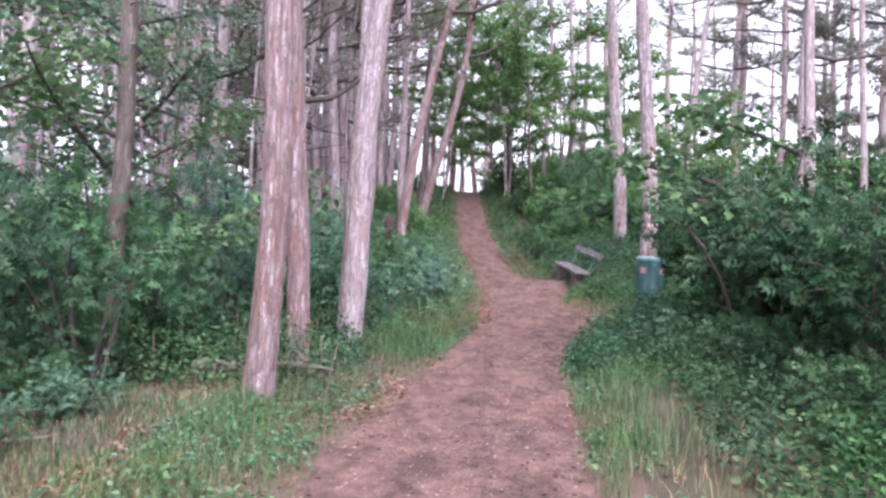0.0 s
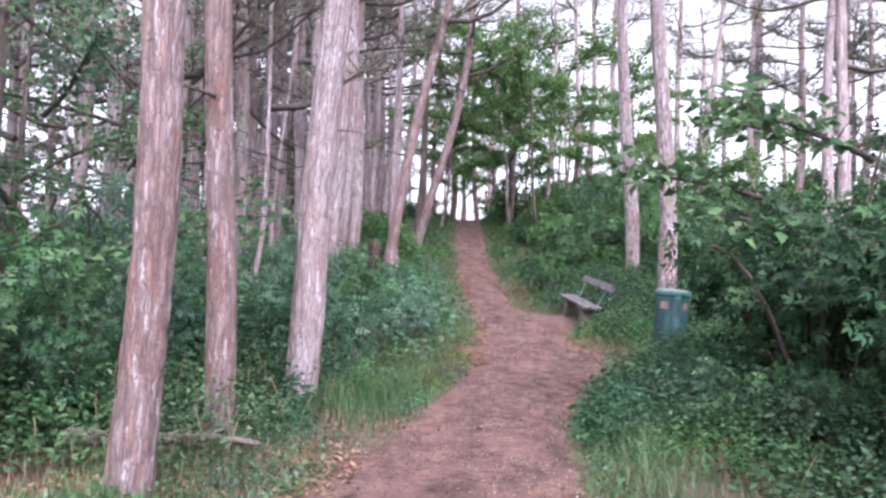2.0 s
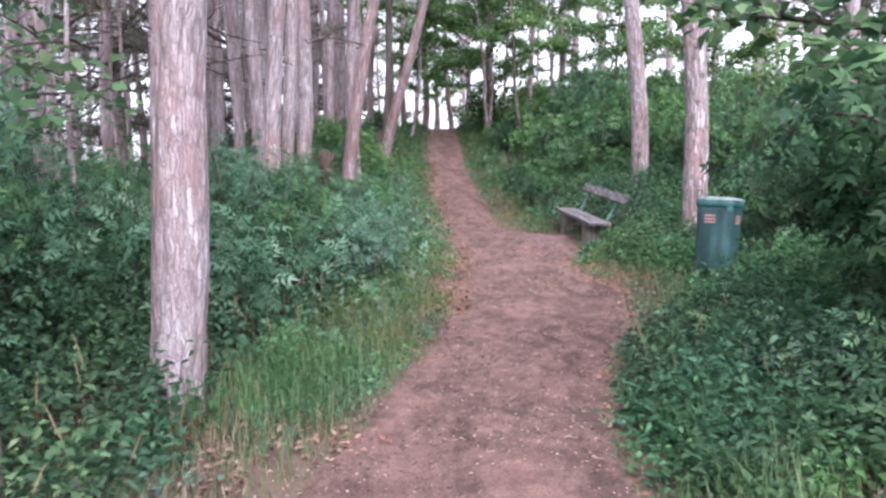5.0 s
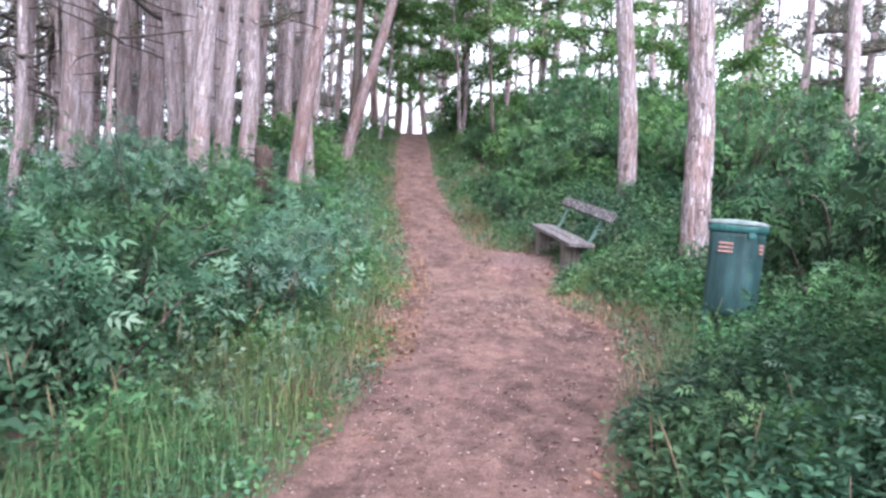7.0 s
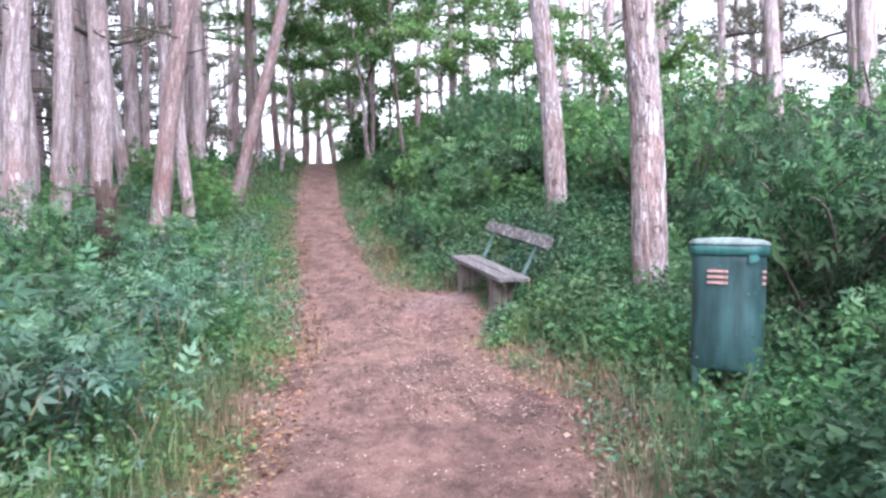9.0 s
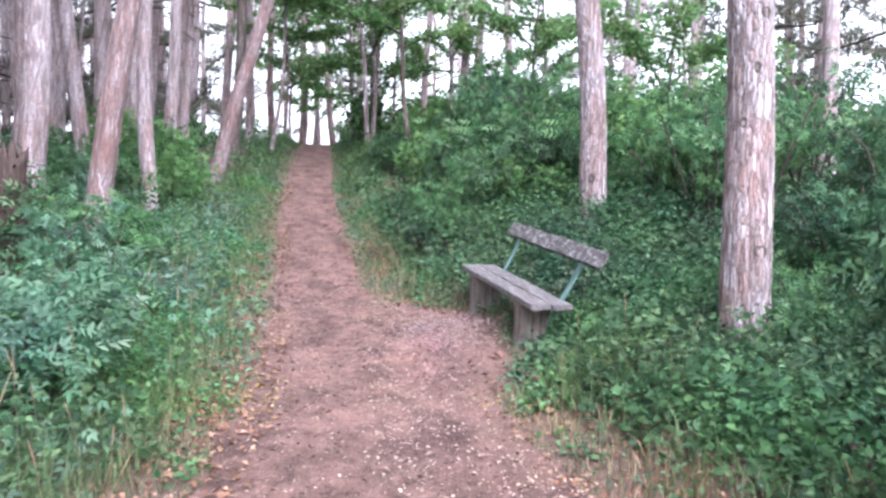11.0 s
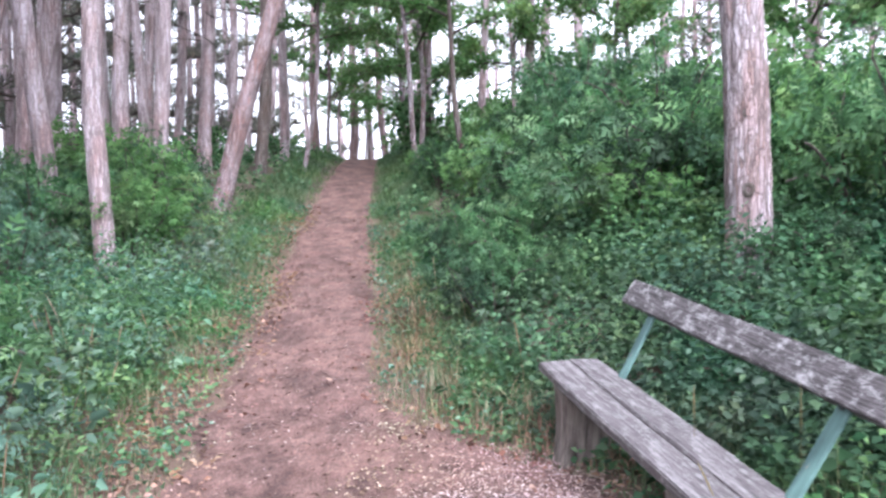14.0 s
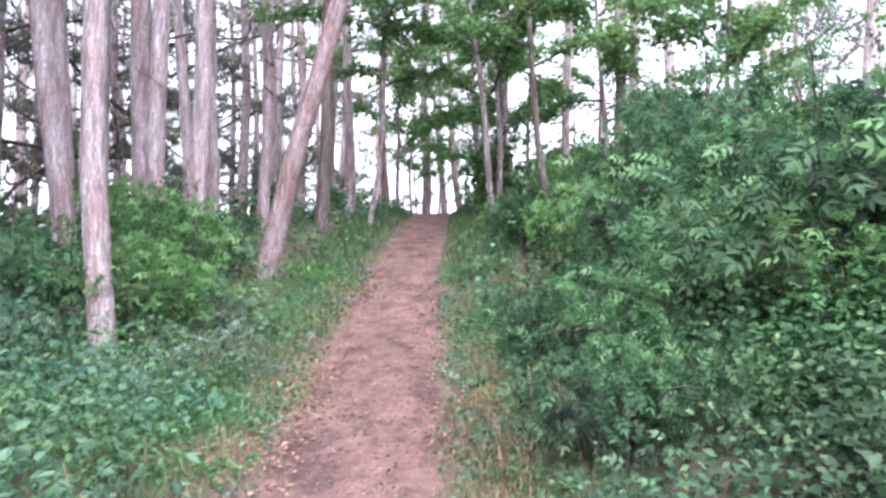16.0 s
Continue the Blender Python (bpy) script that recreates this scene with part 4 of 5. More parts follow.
def herbs(name, n, box, seed, leaf, h0, h1, material, label, near=0.1, far=7, bias=1.0, nodes=5, spread=0.05, wide=0.6, patch=0.45, spray=0):
    x, y, away, g = scatter(n, *box, seed, near, far, bias)
    keep = (vnoise(x * 0.8, y * 0.8, x * 0, seed) > patch) & (away > verge(x, y) * g.uniform(0.55, 1.15, len(x)))
    x, y, away = x[keep], y[keep], away[keep]
    tall = (h0 + (h1 - h0) * smooth01(away / 1.3)) * g.uniform(0.55, 1.25, len(x))
    bench_near = (np.abs(x - 3.05) < 0.55) & (np.abs(y - 16.6) < 1.3)
    tall = np.where(bench_near, np.minimum(tall, 0.22), tall)
    base = np.stack([x, y, ground_z(x, y)], -1)
    lean = g.normal(0, 0.22, (len(x), 3)) * np.array([1, 1, 0])
    P, D, S = [], [], []
    turn = g.uniform(0, 6.28, len(x))
    for k in range(nodes):
        f = (k + 0.6) / nodes
        at = base + (np.array([0, 0, 1.0]) + lean * f) * (tall * f)[:, None]
        for c in range(3):
            a = turn + k * 1.1 + c * 2.09 + g.normal(0, 0.35, len(x))
            d = np.stack([np.cos(a), np.sin(a), g.uniform(-0.95, 0.7, len(x))], -1)
            P.append(at + d * spread * g.uniform(0.2, 1.2, len(x))[:, None])
            D.append(d)
            S.append(leaf * g.uniform(0.6, 1.25, len(x)) * (1.1 - 0.4 * f))
    P, D, S = np.concatenate(P), np.concatenate(D), np.concatenate(S)
    U = unit(g.normal(0, 0.85, P.shape) + np.array([0, 0, 1]))
    v, q = spray_arrays(P, D, U, S, wide, spray) if spray else leaf_arrays(P, D, U, S, wide, leaf < 0.082 or leaf > 0.12)
    ob = new(name, mesh_from(name, v, q, None, material))
    return tagged(ob, label, "undergrowth", kind="stuff")


herbs("undergrowth", 8200, (-7, 1, 6.3, 22), 41, .07, .2, .6, LEAF_MID, "mid green nettles and herbs covering the forest floor", 0.22, 5.5, wide=0.45, patch=0.24)
herbs("undergrowth", 2000, (-5, 1, 8.5, 24), 42, .06, .2, .55, LEAF_BLUE, "bluish green feathery leaved herbs beside the path", 0.25, 4.5, nodes=3, spread=0.05, wide=0.45, patch=0.3, spray=2)
herbs("undergrowth", 4400, (1, 7, 7, 24), 43, .075, .14, .42, LEAF_MID, "mid green herbs covering the bank beside the path", 0.22, 6.0, wide=0.45, patch=0.2)
# dark leaf colour paints the bank's shade into the herbs
herbs("undergrowth", 2000, (1, 6, 8, 26), 44, .055, .14, .42, LEAF_DARK, "leafy green herbs on the bank, coloured dark for shade", 0.2, 6.0, nodes=3, spread=0.05, wide=0.45, patch=0.25, spray=2)
# darkest leaf colour helps imitate the shade of the bushes above
herbs("undergrowth", 2400, (1, 6, 1, 12), 45, .075, .22, .55, LEAF_HAZEL, "thick tall nettles under the dark green bushes", 0.95, 3.2, nodes=6, spread=0.06, wide=0.48, patch=0.2)
herbs("undergrowth", 1500, (1, 6, 7, 30), 46, .065, .12, .35, LEAF_BRIGHT, "fresh bright green seedlings", 0.35, 4, wide=0.45, patch=0.5)
herbs("undergrowth", 2600, (-6, 1, 11, 26), 47, .065, .12, .4, LEAF_BRIGHT, "fresh bright green seedlings and herbs", 0.2, 5, wide=0.42, patch=0.5)
herbs("undergrowth", 1000, (2.6, 5.6, 14.0, 18.8), 50, .075, .14, .4, LEAF_DARK, "broad leafy green herbs round and behind the bench", 0.08, 3, nodes=4, spread=0.07, wide=0.68, patch=0.0)
# dark leaf colour puts the shade round the trunks into these herbs
herbs("undergrowth", 500, (-3.4, -0.9, 7.6, 11), 59, .09, .2, .5, LEAF_DARK, "broad leaved herbs round the pine trunks", 0.5, 3, patch=0.1, wide=0.5)
herbs("undergrowth", 500, (1.6, 3.6, -3, 5.2), 60, .075, .15, .34, LEAF_MID, "green nettles and seedlings beside the path", 0.8, 2, wide=0.5, patch=0.3)
# shade behind the bench is put into the leaf colour here
herbs("undergrowth", 1900, (3.5, 7, 16.4, 23), 80, .08, .25, .65, LEAF_DARK, "tall nettles on the bank behind the bench, coloured dark for shade", 0.5, 6, nodes=6, spread=0.07, wide=0.55, patch=0.0)
herbs("undergrowth", 760, (1.3, 3.6, 7.9, 10.9), 84, .085, .26, .6, LEAF_DARK, "tall nettles leaning over the path edge", 0.02, 2.0, nodes=6, spread=0.06, wide=0.45, patch=0.3)
herbs("undergrowth", 700, (2.6, 5.0, 10.0, 14.2), 85, .08, .15, .4, LEAF_MID, "leafy green weeds round the litter bin", 0.3, 2.4, nodes=5, spread=0.07, wide=0.5, patch=0.1)
herbs("undergrowth", 1100, (3.3, 6.5, 18, 24), 81, .07, .2, .55, LEAF_MID, "green nettles under the bank shrubs", 0.4, 6, nodes=6, spread=0.06, wide=0.45, patch=0.2)
herbs("undergrowth", 2600, (5, 18, -8, 24), 58, .15, .25, .5, LEAF_DARK, "dark green herbs under the open wood", 3.0, 18, nodes=4, patch=0.4)
herbs("undergrowth", 2200, (-18, -6, -8, 28), 68, .15, .25, .5, LEAF_MID, "green herbs under the open wood", 3.0, 18, nodes=4, patch=0.4)
herbs("undergrowth", 3000, (-12, 12, 22, 46), 48, .13, .2, .6, LEAF_MID, "green undergrowth on the slope further up", 0.25, 9, nodes=4, patch=0.3)
herbs("undergrowth", 1500, (-9, -2.4, -3, 9), 49, .08, .2, .6, LEAF_DARK, "dark green herbs in the shade of the shrubs", 1.0, 8)


herbs("broad_leaved_plants", 190, (-1.6, 0.6, 16.2, 21), 82, .118, .2, .5, LEAF_BLUE, "broad pale mint green leaves of tall weeds", 0.3, 1.8, nodes=3, spread=0.12, wide=0.55, patch=0.3)
# dark leaf colour imitates shade beside the bench
herbs("broad_leaved_plants", 120, (3.0, 5.2, 12.5, 16.5), 83, .1, .15, .35, LEAF_DARK, "broad green leaves of low weeds", 0.3, 2.5, nodes=2, spread=0.1, wide=0.7, patch=0.2)


def ground_cover(n, box, seed, material, label):
    """Small creeping leaves that fill the verge between the grass."""
    x, y, away, g = scatter(n, *box, seed, 0.0, 1.1)
    keep = (away < verge(x, y) + 0.3) & ~((x > 1) & (y < 8) & (away > 0.5)) & (vnoise(x * 1.6, y * 1.6, x * 0, seed) > 0.33)
    x, y = np.repeat(x[keep], 6), np.repeat(y[keep], 6)
    m = len(x)
    x, y = x + g.normal(0, 0.05, m), y + g.normal(0, 0.05, m)
    P = np.stack([x, y, ground_z(x, y) + g.uniform(0.01, 0.09, m)], -1)
    D = g.normal(0, 1, (m, 3)) * np.array([1, 1, 0.4]) + np.array([0, 0, 0.3])
    U = unit(g.normal(0, 0.4, (m, 3)) + np.array([0, 0, 1]))
    v, q = leaf_arrays(P, D, U, 0.04 * g.uniform(0.6, 1.5, m), 0.6, True)
    return tagged(new("ground_cover", mesh_from("ground_cover", v, q, None, material)), label, "undergrowth", kind="stuff")


ground_cover(16000, (-2.4, 4.2, -1, 27), 71, LEAF_MID, "small creeping green leaves on the verge")
ground_cover(9000, (-2.4, 4.2, -1, 27), 72, LEAF_BLUE, "small bluish green leaves on the verge")


def blades(name, n, box, seed, h0, h1, material, label, near, far, bias=1.0, width=0.006, patch=0.0):
    x, y, away, g = scatter(n, *box, seed, near, far, bias)
    keep = vnoise(x * 1.3, y * 1.3, x * 0, seed) > patch
    if name == "grass":
        thin = np.where((x < 1) & (y > 12) & (away < 0.32), 0.62, 0.0)
        thin = np.where((x > 1) & (y < 8) & (away > 0.15), 0.5 + 0.35 * (away > 0.6), thin)
        thin = np.where((x < 1) & (y < 9), 0.45, thin)
        thin = np.where((x < 1) & (y > 9) & (y < 17) & (away > 0.25), 0.25, thin)
        thin = np.where((x > 1) & (y > 11) & (y < 14.6), 0.72, thin)
        thin = np.where((x > 1) & (y > 8) & (y <= 11), 0.7, thin)
        keep &= g.random(len(x)) > thin
    x, y, away = x[keep], y[keep], away[keep]
    m = len(x)
    h = (h0 + (h1 - h0) * smooth01((away - near) / 0.5)) * g.uniform(0.45, 1.3, m)
    h = h * np.where((y < 8.5) & (x < 0), 0.55, 1.0) * np.interp(y, [8, 12, 15, 19, 30], [1.0, 1.0, 0.62, 0.5, 0.5])
    a = g.uniform(0, 6.28, m)
    side = np.stack([np.cos(a), np.sin(a), a * 0], -1) * (width * g.uniform(0.6, 1.5, m))[:, None]
    b = a + 1.57
    bow = np.stack([np.cos(b), np.sin(b), a * 0], -1) * (h * g.uniform(0.15, 1.0, m))[:, None]
    P = np.stack([x, y, ground_z(x, y) - 0.01], -1)
    up = np.array([0, 0, 1.0])
    mid = P + bow * 0.3 + up * (h * 0.6)[:, None]
    tip = P + bow + up * (h * 0.92)[:, None]
    v = np.stack([P - side, P + side, mid + side * 0.7, mid - side * 0.7, tip], 1).reshape(-1, 3)
    k = np.arange(m)[:, None] * 5
    ob = new(name, mesh_from(name, v, k + np.array([[0, 1, 2, 3]]), k + np.array([[3, 2, 4]]), material))
    return tagged(ob, label, "grass", kind="stuff")


blades("grass", 230000, (-2.0, 4.0, -3, 28), 51, .07, .36, GRASS, "long green grass along the path edge", -0.08, 0.95, 1.2, 0.0026, 0.2)
blades("grass", 52000, (-6, -0.8, 0, 9), 52, .05, .24, GRASS, "short grass on the verge", 0.1, 4.2, 1.0, 0.003, 0.3)
blades("grass", 34000, (-0.6, 3.0, 26, 40), 77, .12, .5, GRASS, "grass closing in on the top of the path", -0.02, 1.2, 1.0, 0.006, 0.1)
blades("dry_grass", 16000, (-3, 4, 2, 30), 53, .04, .22, STRAW, "dry straw coloured grass along the path edge", -0.15, 0.6, 1.2, 0.003, 0.56)
blades("dry_grass", 30000, (-0.6, 1.2, 11, 27), 69, .03, .17, STRAW, "matted dry grass on the path edge", -0.14, 0.42, 1.0, 0.003, 0.22)
blades("dry_grass", 15000, (1.6, 3.2, 17, 25), 76, .08, .4, STRAW, "dry seeding grass beside the rising path", -0.08, 0.5, 1.0, 0.003, 0.3)
blades("dry_grass", 3500, (2.2, 3.8, 11, 14.8), 75, .04, .18, STRAW, "straw coloured grass in front of the litter bin", -0.2, 0.6, 1.0, 0.003, 0.25)
blades("dry_grass", 4500, (1, 3.4, -1, 9), 70, .04, .2, STRAW, "dry grass among the weeds beside the path", -0.05, 1.3, 1.0, 0.003, 0.3)
blades("dry_grass", 30000, (-4.6, -0.5, 1, 9), 57, .03, .14, STRAW, "short dry grass round the pine trunks", -0.1, 3.2, 1.0, 0.003, 0.3)


def seed_heads(n, box, seed, near, far):
    """Grass stalks with pale seed heads."""
    x, y, away, g = scatter(n, *box, seed, near, far)
    out = []
    for px, py_ in zip(x, y):
        h, a, lean = g.uniform(0.35, 0.75), g.uniform(0, 6.28), g.uniform(0.05, 0.3)
        t = np.array([0, 0.4, 0.75, 0.8, 0.88, 0.96, 1.0])
        pts = np.stack([px + np.cos(a) * lean * t ** 2 * h, py_ + np.sin(a) * lean * t ** 2 * h, gz(px, py_) + t * h], -1)
        out.append(tube(pts, [0.0011, 0.0009, 0.0008, 0.0026, 0.0034, 0.0024, 0.0005], 4))
    ob = new("seeding_grass", mesh_from("seeding_grass", *join(out), None, STRAW, True))
    return tagged(ob, "pale seeding grass stalks above the verge", "grass", kind="stuff")


seed_heads(520, (-3, 1, 5, 19), 55, 0.1, 1.3)
seed_heads(190, (1, 4.2, 5, 24), 56, 0.1, 0.9)


def litter(name, n, x0, x1, y0, y1, near, far, size, seed, material, label, flat=0.25, wide=0.55, heap=None):
    g = np.random.default_rng(seed)
    x, y = g.uniform(x0, x1, n), g.uniform(y0, y1, n)
    away = np.maximum(x - right_edge(y), left_edge(y) - x)
    ok = (away > near) & (away < far) & (vnoise(x * 1.1, y * 1.1, x * 0, seed) > 0.35)
    if heap:
        ok &= g.random(n) > ((x - heap[0]) / heap[2]) ** 2 + ((y - heap[1]) / heap[3]) ** 2 + 0.35
    x, y = x[ok], y[ok]
    m = len(x)
    P = np.stack([x, y, ground_z(x, y) + 0.026], -1)
    D = g.normal(0, 1, (m, 3)) * np.array([1, 1, flat])
    U = unit(g.normal(0, flat, (m, 3)) + np.array([0, 0, 1]))
    v, q = leaf_arrays(P, D, U, size * g.uniform(0.5, 1.4, m), wide, size < 0.05)
    return tagged(new(name, mesh_from(name, v, q, None, material)), label, "litter", kind="stuff")


CHIP = leaf_mat("wood_chip", (0.11, 0.07, 0.055), (0.27, 0.185, 0.155), (0.5, 0.41, 0.36), 0.0, 0.85)
litter("wood_chips", 30000, -1.5, 3, 2, 30, -3, 0.1, .022, 61, CHIP, "pale and brown wood chips trodden into the path", 0.12, 0.4)
litter("wood_chips", 6000, 1.6, 3.1, 13, 18, -1.2, 0.05, .022, 62, CHIP, "pale wood chips in front of the bench", 0.15)
PALE_CHIP = leaf_mat("pale_chip", (0.24, 0.17, 0.15), (0.38, 0.29, 0.26), (0.5, 0.415, 0.385), 0.0, 0.85)
litter("wood_chips", 34000, 1.5, 3.1, 15.0, 18.0, -1.3, 0.1, .018, 66, PALE_CHIP, "fresh pale wood chips scattered in front of the bench", 0.15, 0.5, (2.5, 16.75, 0.75, 1.05))
HUMUS = leaf_mat("dark_humus", (0.05, 0.03, 0.026), (0.1, 0.062, 0.053), (0.19, 0.125, 0.11), 0.0, 0.9)
litter("needle_litter", 26000, -1.5, 3, 2, 26, -3, 0.0, .03, 65, HUMUS, "dark brown needles and twigs on the path", 0.12, 0.16)
litter("dead_leaves", 12000, -2.6, 3.4, 2, 26, -0.35, 0.55, .046, 63, LITTER, "brown dead leaves along the path edge", 0.3)
DRY_LEAF = leaf_mat("dry_leaf", (0.15, 0.08, 0.052), (0.26, 0.15, 0.1), (0.37, 0.25, 0.185), 0.1, 0.8)
litter("dead_leaves", 15000, -1.2, 1.2, 11.5, 27, -0.25, 0.4, .04, 67, DRY_LEAF, "orange brown dead leaves along the path edge", 0.35)
litter("dead_leaves", 6000, 1.4, 3.2, 11, 25, -0.15, 0.5, .04, 78, DRY_LEAF, "orange brown dead leaves along the path edge", 0.35)
litter("dead_leaves", 5000, -2.2, 0, 3.5, 9.5, -0.35, 1.4, .05, 64, LITTER, "brown dead leaves round the pine trunks", 0.3)


# ---- bench ----
def plank(name, size, parent, m, material, label="", seed=0, bevel=0.006):
    """A worn plank: wavy edges, rounded arrises."""
    bm = bmesh.new()
    bmesh.ops.create_cube(bm, size=1)
    bmesh.ops.scale(bm, vec=size, verts=bm.verts)
    long_edges = [e for e in bm.edges if abs(e.verts[0].co.y - e.verts[1].co.y) > size[1] * 0.9]
    bmesh.ops.subdivide_edges(bm, edges=long_edges, cuts=16)
    bmesh.ops.bevel(bm, geom=[e for e in bm.edges if e.calc_face_angle(0) > 0.8], offset=bevel, segments=2, affect="EDGES")
    for v in bm.verts:
        c = v.co
        c.x += 0.006 * (noise.noise((seed, c.y * 3, 0)) + 0.5 * noise.noise((seed, c.y * 11, c.z * 20)))
        c.z += 0.006 * noise.noise((seed + 7, c.y * 2, c.x * 6))
    return part(name, bm, parent, label, m, material)


def bench_leg(parent, m, seed):
    """A hewn trestle slab that widens towards the ground."""
    bm = bmesh.new()
    rows, seg = 9, 20
    rings = []
    for r in range(rows):
        f = r / (rows - 1)
        w, d = 0.1 + 0.045 * (1 - f) ** 2 + 0.06 * f ** 3, 0.075 + 0.03 * (1 - f) ** 2
        ring = []
        for k in range(seg):
            a = 2 * math.pi * k / seg
            ca, sa = math.cos(a), math.sin(a)
            px, py_ = math.copysign(abs(ca) ** 0.28, ca) * w, math.copysign(abs(sa) ** 0.28, sa) * d
            q = 1 + 0.14 * (noise.noise((ca * 2 + seed, sa * 2, f * 1.5))) + 0.05 * noise.noise((ca * 7, sa * 7 + seed, f * 2))
            ring.append(bm.verts.new((px * q - 0.05 * (1 - f), py_ * q, -0.1 + f * 0.52)))
        rings.append(ring)
    for a, b in zip(rings, rings[1:]):
        for k in range(seg):
            bm.faces.new((a[k], a[(k + 1) % seg], b[(k + 1) % seg], b[k])).smooth = True
    bm.faces.new(rings[-1])
    return part("leg", bm, parent, "hewn grey stump", m, WOOD_LEG)


def bench():
    along = Vector((-0.19, 1.78, 0.21)).normalized()
    across = Vector((0.994, 0.106, 0.0))
    across = (across - along * across.dot(along)).normalized()
    up = across.cross(along)
    seat = Vector((2.89, 15.72, 1.045))
    foot = seat - up * 0.45
    rot = Matrix((across, along, up)).transposed().to_4x4()
    thing = new("bench")
    thing.matrix_basis = Matrix.Translation(foot) @ rot
    plank("seat_plank", (0.168, 1.8, 0.045), thing, pose(0.085, 0.9, 0.443), WOOD_SEAT, seed=1)
    plank("seat_plank", (0.168, 1.84, 0.042), thing, pose(0.268, 0.92, 0.438), WOOD_SEAT, seed=2)
    plank("back_plank", (0.062, 1.9, 0.14), thing, pose(0.518, 0.85, 0.828, 0, 33, 0), WOOD_BACK, "grey plank blotched with pale lichen", 3)
    for k, y in enumerate((0.34, 1.5)):
        bench_leg(thing, pose(0.17, y, 0), k * 5)
        bm = bmesh.new()
        bmesh.ops.create_cube(bm, size=1)
        bmesh.ops.scale(bm, vec=(0.016, 0.058, 0.6), verts=bm.verts)
        bmesh.ops.bevel(bm, geom=bm.edges[:], offset=0.003, segments=1, affect="EDGES")
        bar = part("back_support", bm, thing, "green painted flat steel bar", pose(0.395, y - (0.17 if k == 0 else 0.02), 0.59, 6 if k == 0 else 3, 24, 0), BAR_GREEN)
        for z in (0.2, 0.25):
            bm = bmesh.new()
            bmesh.ops.create_cone(bm, segments=8, radius1=0.011, radius2=0.009, depth=0.012, cap_ends=True)
            part("bolt", bm, bar, "", pose(-0.012, 0, z, 0, 90, 0), IRON)
    return tagged(thing, "weathered grey wooden bench with a lichen covered back plank", "bench")


bench()


# ---- litter bin ----
def rounded(bm, w, r, z, seg=6):
    ring = []
    for c, (sx, sy) in enumerate(((1, 1), (-1, 1), (-1, -1), (1, -1))):
        for k in range(seg + 1):
            a = math.pi / 2 * (c + k / seg)
            ring.append(bm.verts.new((sx * (w - r) + r * math.cos(a), sy * (w - r) + r * math.sin(a), z)))
    return ring


def lofted(profile, seg=6, cap=True):
    """Rounded square rings from bottom to top: half width, corner radius, height."""
    bm = bmesh.new()
    rings = [rounded(bm, w, r, z, seg) for w, r, z in profile]
    n = len(rings[0])
    for a, b in zip(rings, rings[1:]):
        for k in range(n):
            bm.faces.new((a[k], a[(k + 1) % n], b[(k + 1) % n], b[k])).smooth = True
    if cap:
        bm.faces.new(rings[-1]).smooth = True
        bm.faces.new(rings[0][::-1])
    return bm


def box_part(name, size, parent, m, material, label="", bevel=0.003):
    bm = bmesh.new()
    bmesh.ops.create_cube(bm, size=1)
    bmesh.ops.scale(bm, vec=size, verts=bm.verts)
    bmesh.ops.bevel(bm, geom=bm.edges[:], offset=bevel, segments=2, affect="EDGES")
    return part(name, bm, parent, label, m, material)


def litter_bin():
    thing = new("litter_bin")
    x, y = 3.6, 12.62
    thing.matrix_basis = pose(x - 0.02, y, gz(x, y) + 0.07, 0, 3.4, 0) @ pose(0, 0, 0, 0, 0, -42) @ Matrix.Diagonal((0.93, 0.93, 1.0, 1.0))
    profile = [(0.205, 0.12, 0.13), (0.215, 0.12, 0.15), (0.219, 0.125, 0.5), (0.222, 0.125, 0.8), (0.224, 0.125, 0.86)]
    body = part("body", lofted(profile), thing, "", None, BIN_GREEN)
    part("rim", lofted([(0.228, 0.127, 0.835), (0.238, 0.13, 0.845), (0.24, 0.13, 0.89), (0.234, 0.128, 0.9)]), thing, "turquoise rim", None, BIN_RIM)
    part("lid", lofted([(0.238, 0.13, 0.898), (0.243, 0.132, 0.906), (0.24, 0.13, 0.922), (0.2, 0.12, 0.94), (0.1, 0.07, 0.95), (0.02, 0.015, 0.952)]), thing, "grey domed lid", None, BIN_LID)
    for turn, off in ((0, -0.03), (90, -0.02)):
        for k in range(3):
            m = pose(0, 0, 0, 0, 0, turn) @ pose(off, -0.223, 0.74 - 0.035 * k, -18, 0, 0)
            box_part("louvre", (0.13, 0.012, 0.02), body, m, SLOT, "faded orange louvre")
    box_part("sticker", (0.004, 0.07, 0.1), body, pose(-0.2205, -0.03, 0.58), STICKER, "torn white sticker", 0.001)
    box_part("flap", (0.07, 0.01, 0.05), thing, pose(0.185, -0.205, 0.825, 0, -10, 40), BIN_RIM, "bent turquoise rim corner")
    for z in (0.63, 0.24):
        box_part("hinge", (0.012, 0.07, 0.022), body, pose(-0.226, -0.09, z), IRON, "dark iron hinge")
    for sx, sy in ((-1, -1), (1, 1), (-1, 1), (1, -1)):
        box_part("leg", (0.04, 0.04, 0.42), thing, pose(sx * 0.165, sy * 0.165, 0.02), BIN_GREEN)
    return tagged(thing, "green metal litter bin with turquoise rim and orange louvres", "litter bin")


litter_bin()


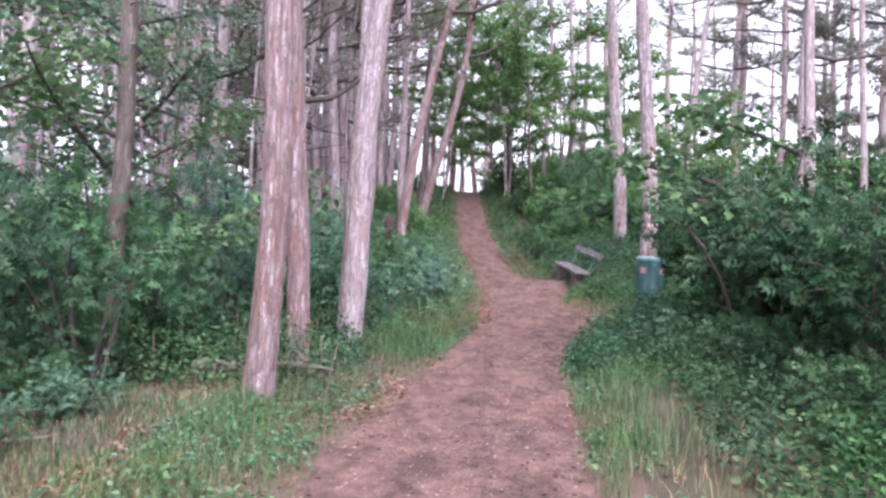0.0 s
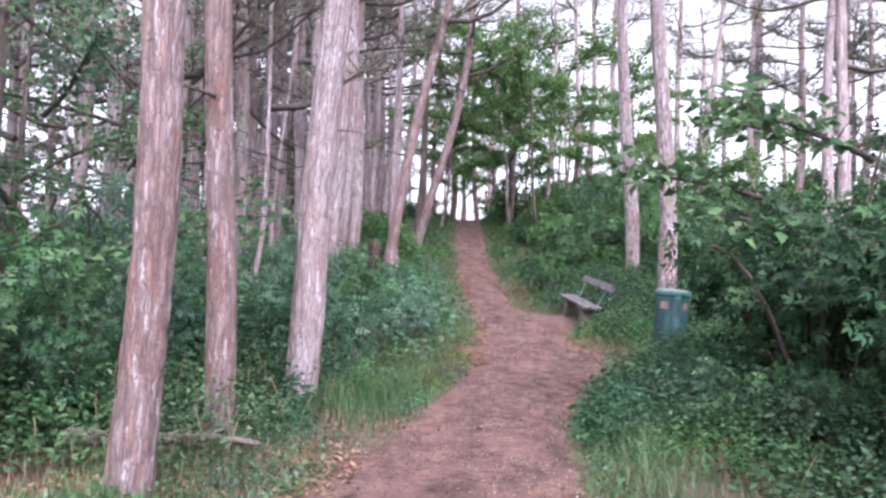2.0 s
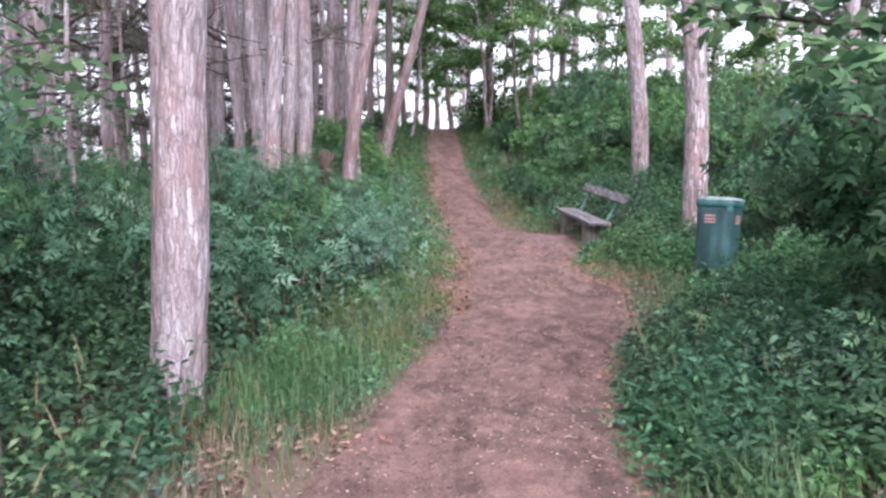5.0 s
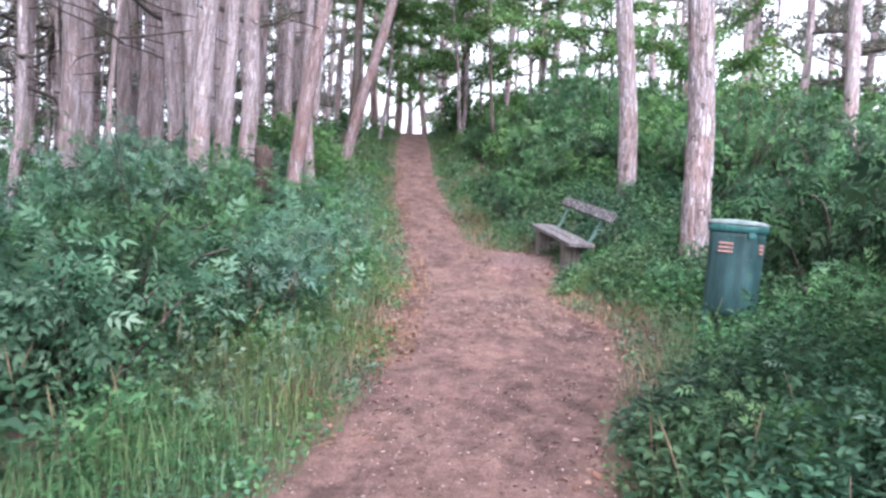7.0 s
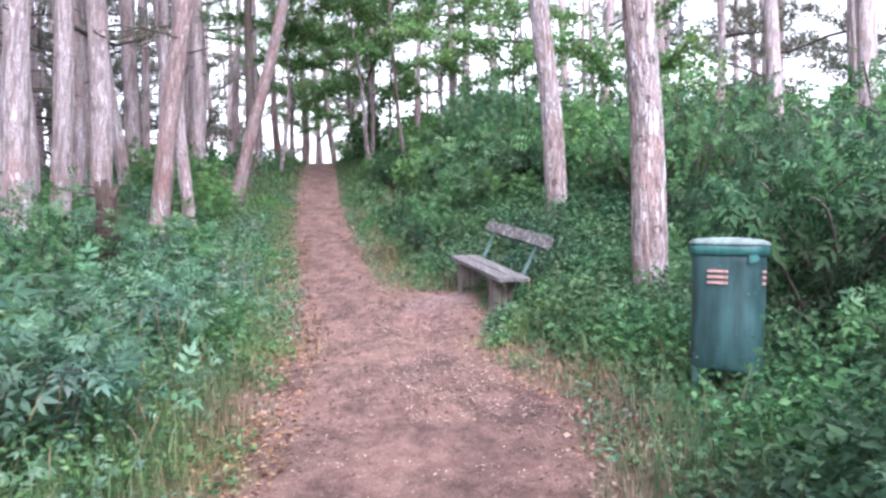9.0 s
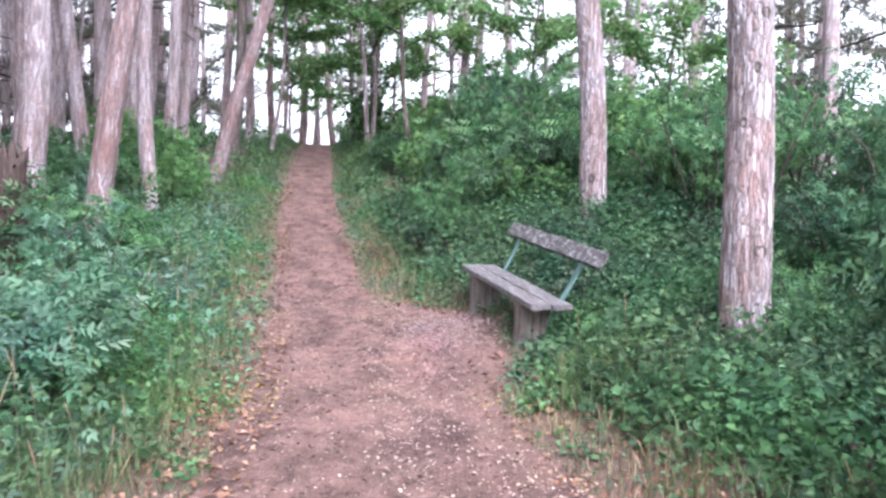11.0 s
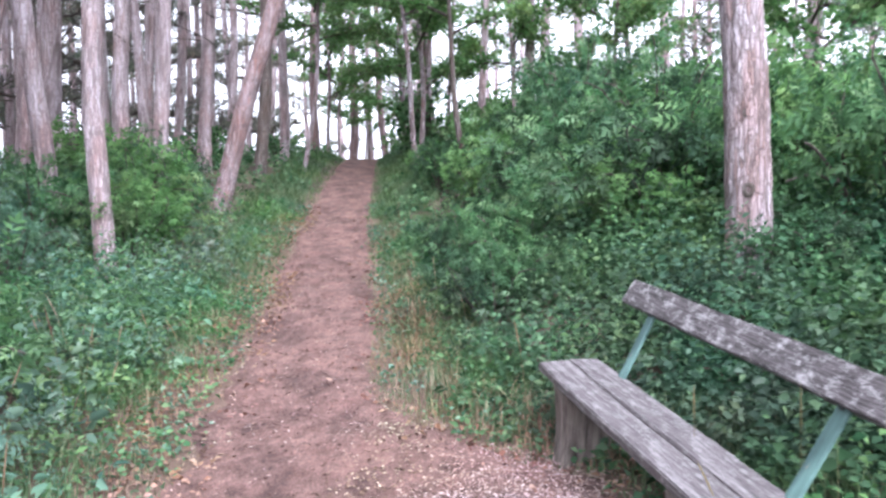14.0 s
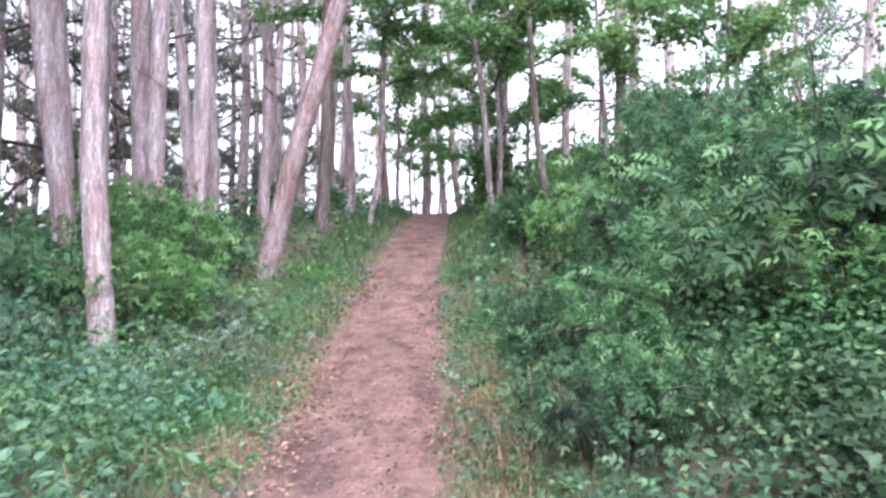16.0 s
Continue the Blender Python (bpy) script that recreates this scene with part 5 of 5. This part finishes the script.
# ---- dead wood ----
def snag(x, y):
    """A broken dead stump, splintered at the top, with a few shaggy twigs."""
    thing = new("tree_stump")
    thing.matrix_basis = pose(x, y, gz(x, y), 4, 3, 0)
    seg, rows = 22, 16
    g = np.random.default_rng(90)
    ang = np.linspace(0, 2 * np.pi, seg, endpoint=False)
    top = 1.32 + 0.24 * g.random(seg)
    f = np.linspace(0, 1, rows)
    A, F = np.meshgrid(ang, f)
    R = (0.15 + 0.05 * np.exp(-F * 6)) * (1 - 0.25 * F) + 0.05 * (vnoise(np.cos(A) * 4, np.sin(A) * 4, F * 4, 4) - 0.5)
    v = np.stack([np.cos(A) * R, np.sin(A) * R, F * top[None, :] - 0.1], -1).reshape(-1, 3)
    i, j = np.meshgrid(np.arange(rows - 1), np.arange(seg), indexing="ij")
    q = np.stack([i * seg + j, i * seg + (j + 1) % seg, (i + 1) * seg + (j + 1) % seg, (i + 1) * seg + j], axis=-1).reshape(-1, 4)
    cap = np.stack([(rows - 1) * seg + np.arange(seg), (rows - 1) * seg + (np.arange(seg) + 1) % seg, np.full(seg, len(v))], -1)
    part("trunk", mesh_from("trunk", np.concatenate([v, [[0, 0, 1.12]]]), q, cap, DEAD_WOOD, True), thing)
    for k in range(26):
        a, z = g.uniform(0, 6.28), g.uniform(0.5, 1.3)
        t = np.linspace(0, 1, 5)
        ln = g.uniform(0.15, 0.4)
        pts = np.stack([np.cos(a) * (0.1 + t * ln), np.sin(a) * (0.1 + t * ln), z + 0.1 * t - 0.35 * ln * t ** 2], -1)
        part("twig", mesh_from("twig", *tube(pts, 0.009 * (1 - 0.7 * t) + 0.002, 5), None, DEAD_WOOD, True), thing)
    return tagged(thing, "broken reddish brown dead stump among low shrubs", "tree stump")


snag(-1.35, 17.2)


def fallen_branch(x, y, turn, length, thick, seed, lift=0.03):
    thing = new("fallen_branch")
    thing.matrix_basis = pose(x, y, 0, 0, 0, turn)
    g = np.random.default_rng(seed)
    c, s = math.cos(radians(turn)), math.sin(radians(turn))
    t = np.linspace(0, 1, 12)

    def lie(px, py_, r):
        wx, wy = x + c * px - s * py_, y + s * px + c * py_
        return np.stack([px, py_, ground_z(wx, wy) + lift + r], -1)

    r = thick * (1 - 0.7 * t) + 0.002
    px, py_ = t * length, 0.13 * length * np.sin(t * 5 + seed) * t
    part("main_stem", mesh_from("main_stem", *tube(lie(px, py_, r), r, 7), None, WOOD_LEG if thick > 0.05 else TWIG, True), thing)
    for k in range(5):
        f = 0.25 + 0.14 * k
        bx, by = np.interp(f, t, px), np.interp(f, t, py_)
        u2 = np.linspace(0, 1, 6)
        ln = length * g.uniform(0.18, 0.4)
        side = 1 if k % 2 else -1
        qx, qy = bx + u2 * ln * 0.75, by + side * u2 * ln * g.uniform(0.4, 0.8)
        rr = thick * 0.4 * (1 - 0.7 * u2) + 0.0015
        pts = lie(qx, qy, rr)
        pts[:, 2] += u2 * g.uniform(0.0, 0.16)
        part("side_twig", mesh_from("side_twig", *tube(pts, rr, 5), None, TWIG, True), thing)
    return tagged(thing, "dry bare fallen branch on the forest floor", "branch", "fallen branches")


for k, (x, y, turn, length, thick) in enumerate([(-3.3, 5.6, 15, 1.0, .014), (-3.4, 5.1, 32, 0.9, .012), (-3.4, 4.6, 10, 0.9, .016), (-2.35, 6.95, 4, 1.3, .065),
                                                 (2.15, 8.1, 25, 1.1, .013), (2.3, 7.7, 40, 0.9, .011), (4.5, 13.0, 60, 1.0, .012), (4.3, 13.5, 20, 0.8, .01)]):
    fallen_branch(x, y, turn, length, thick, k, 0.3 if x > 4 else 0.1 if thick > 0.05 else 0.03)
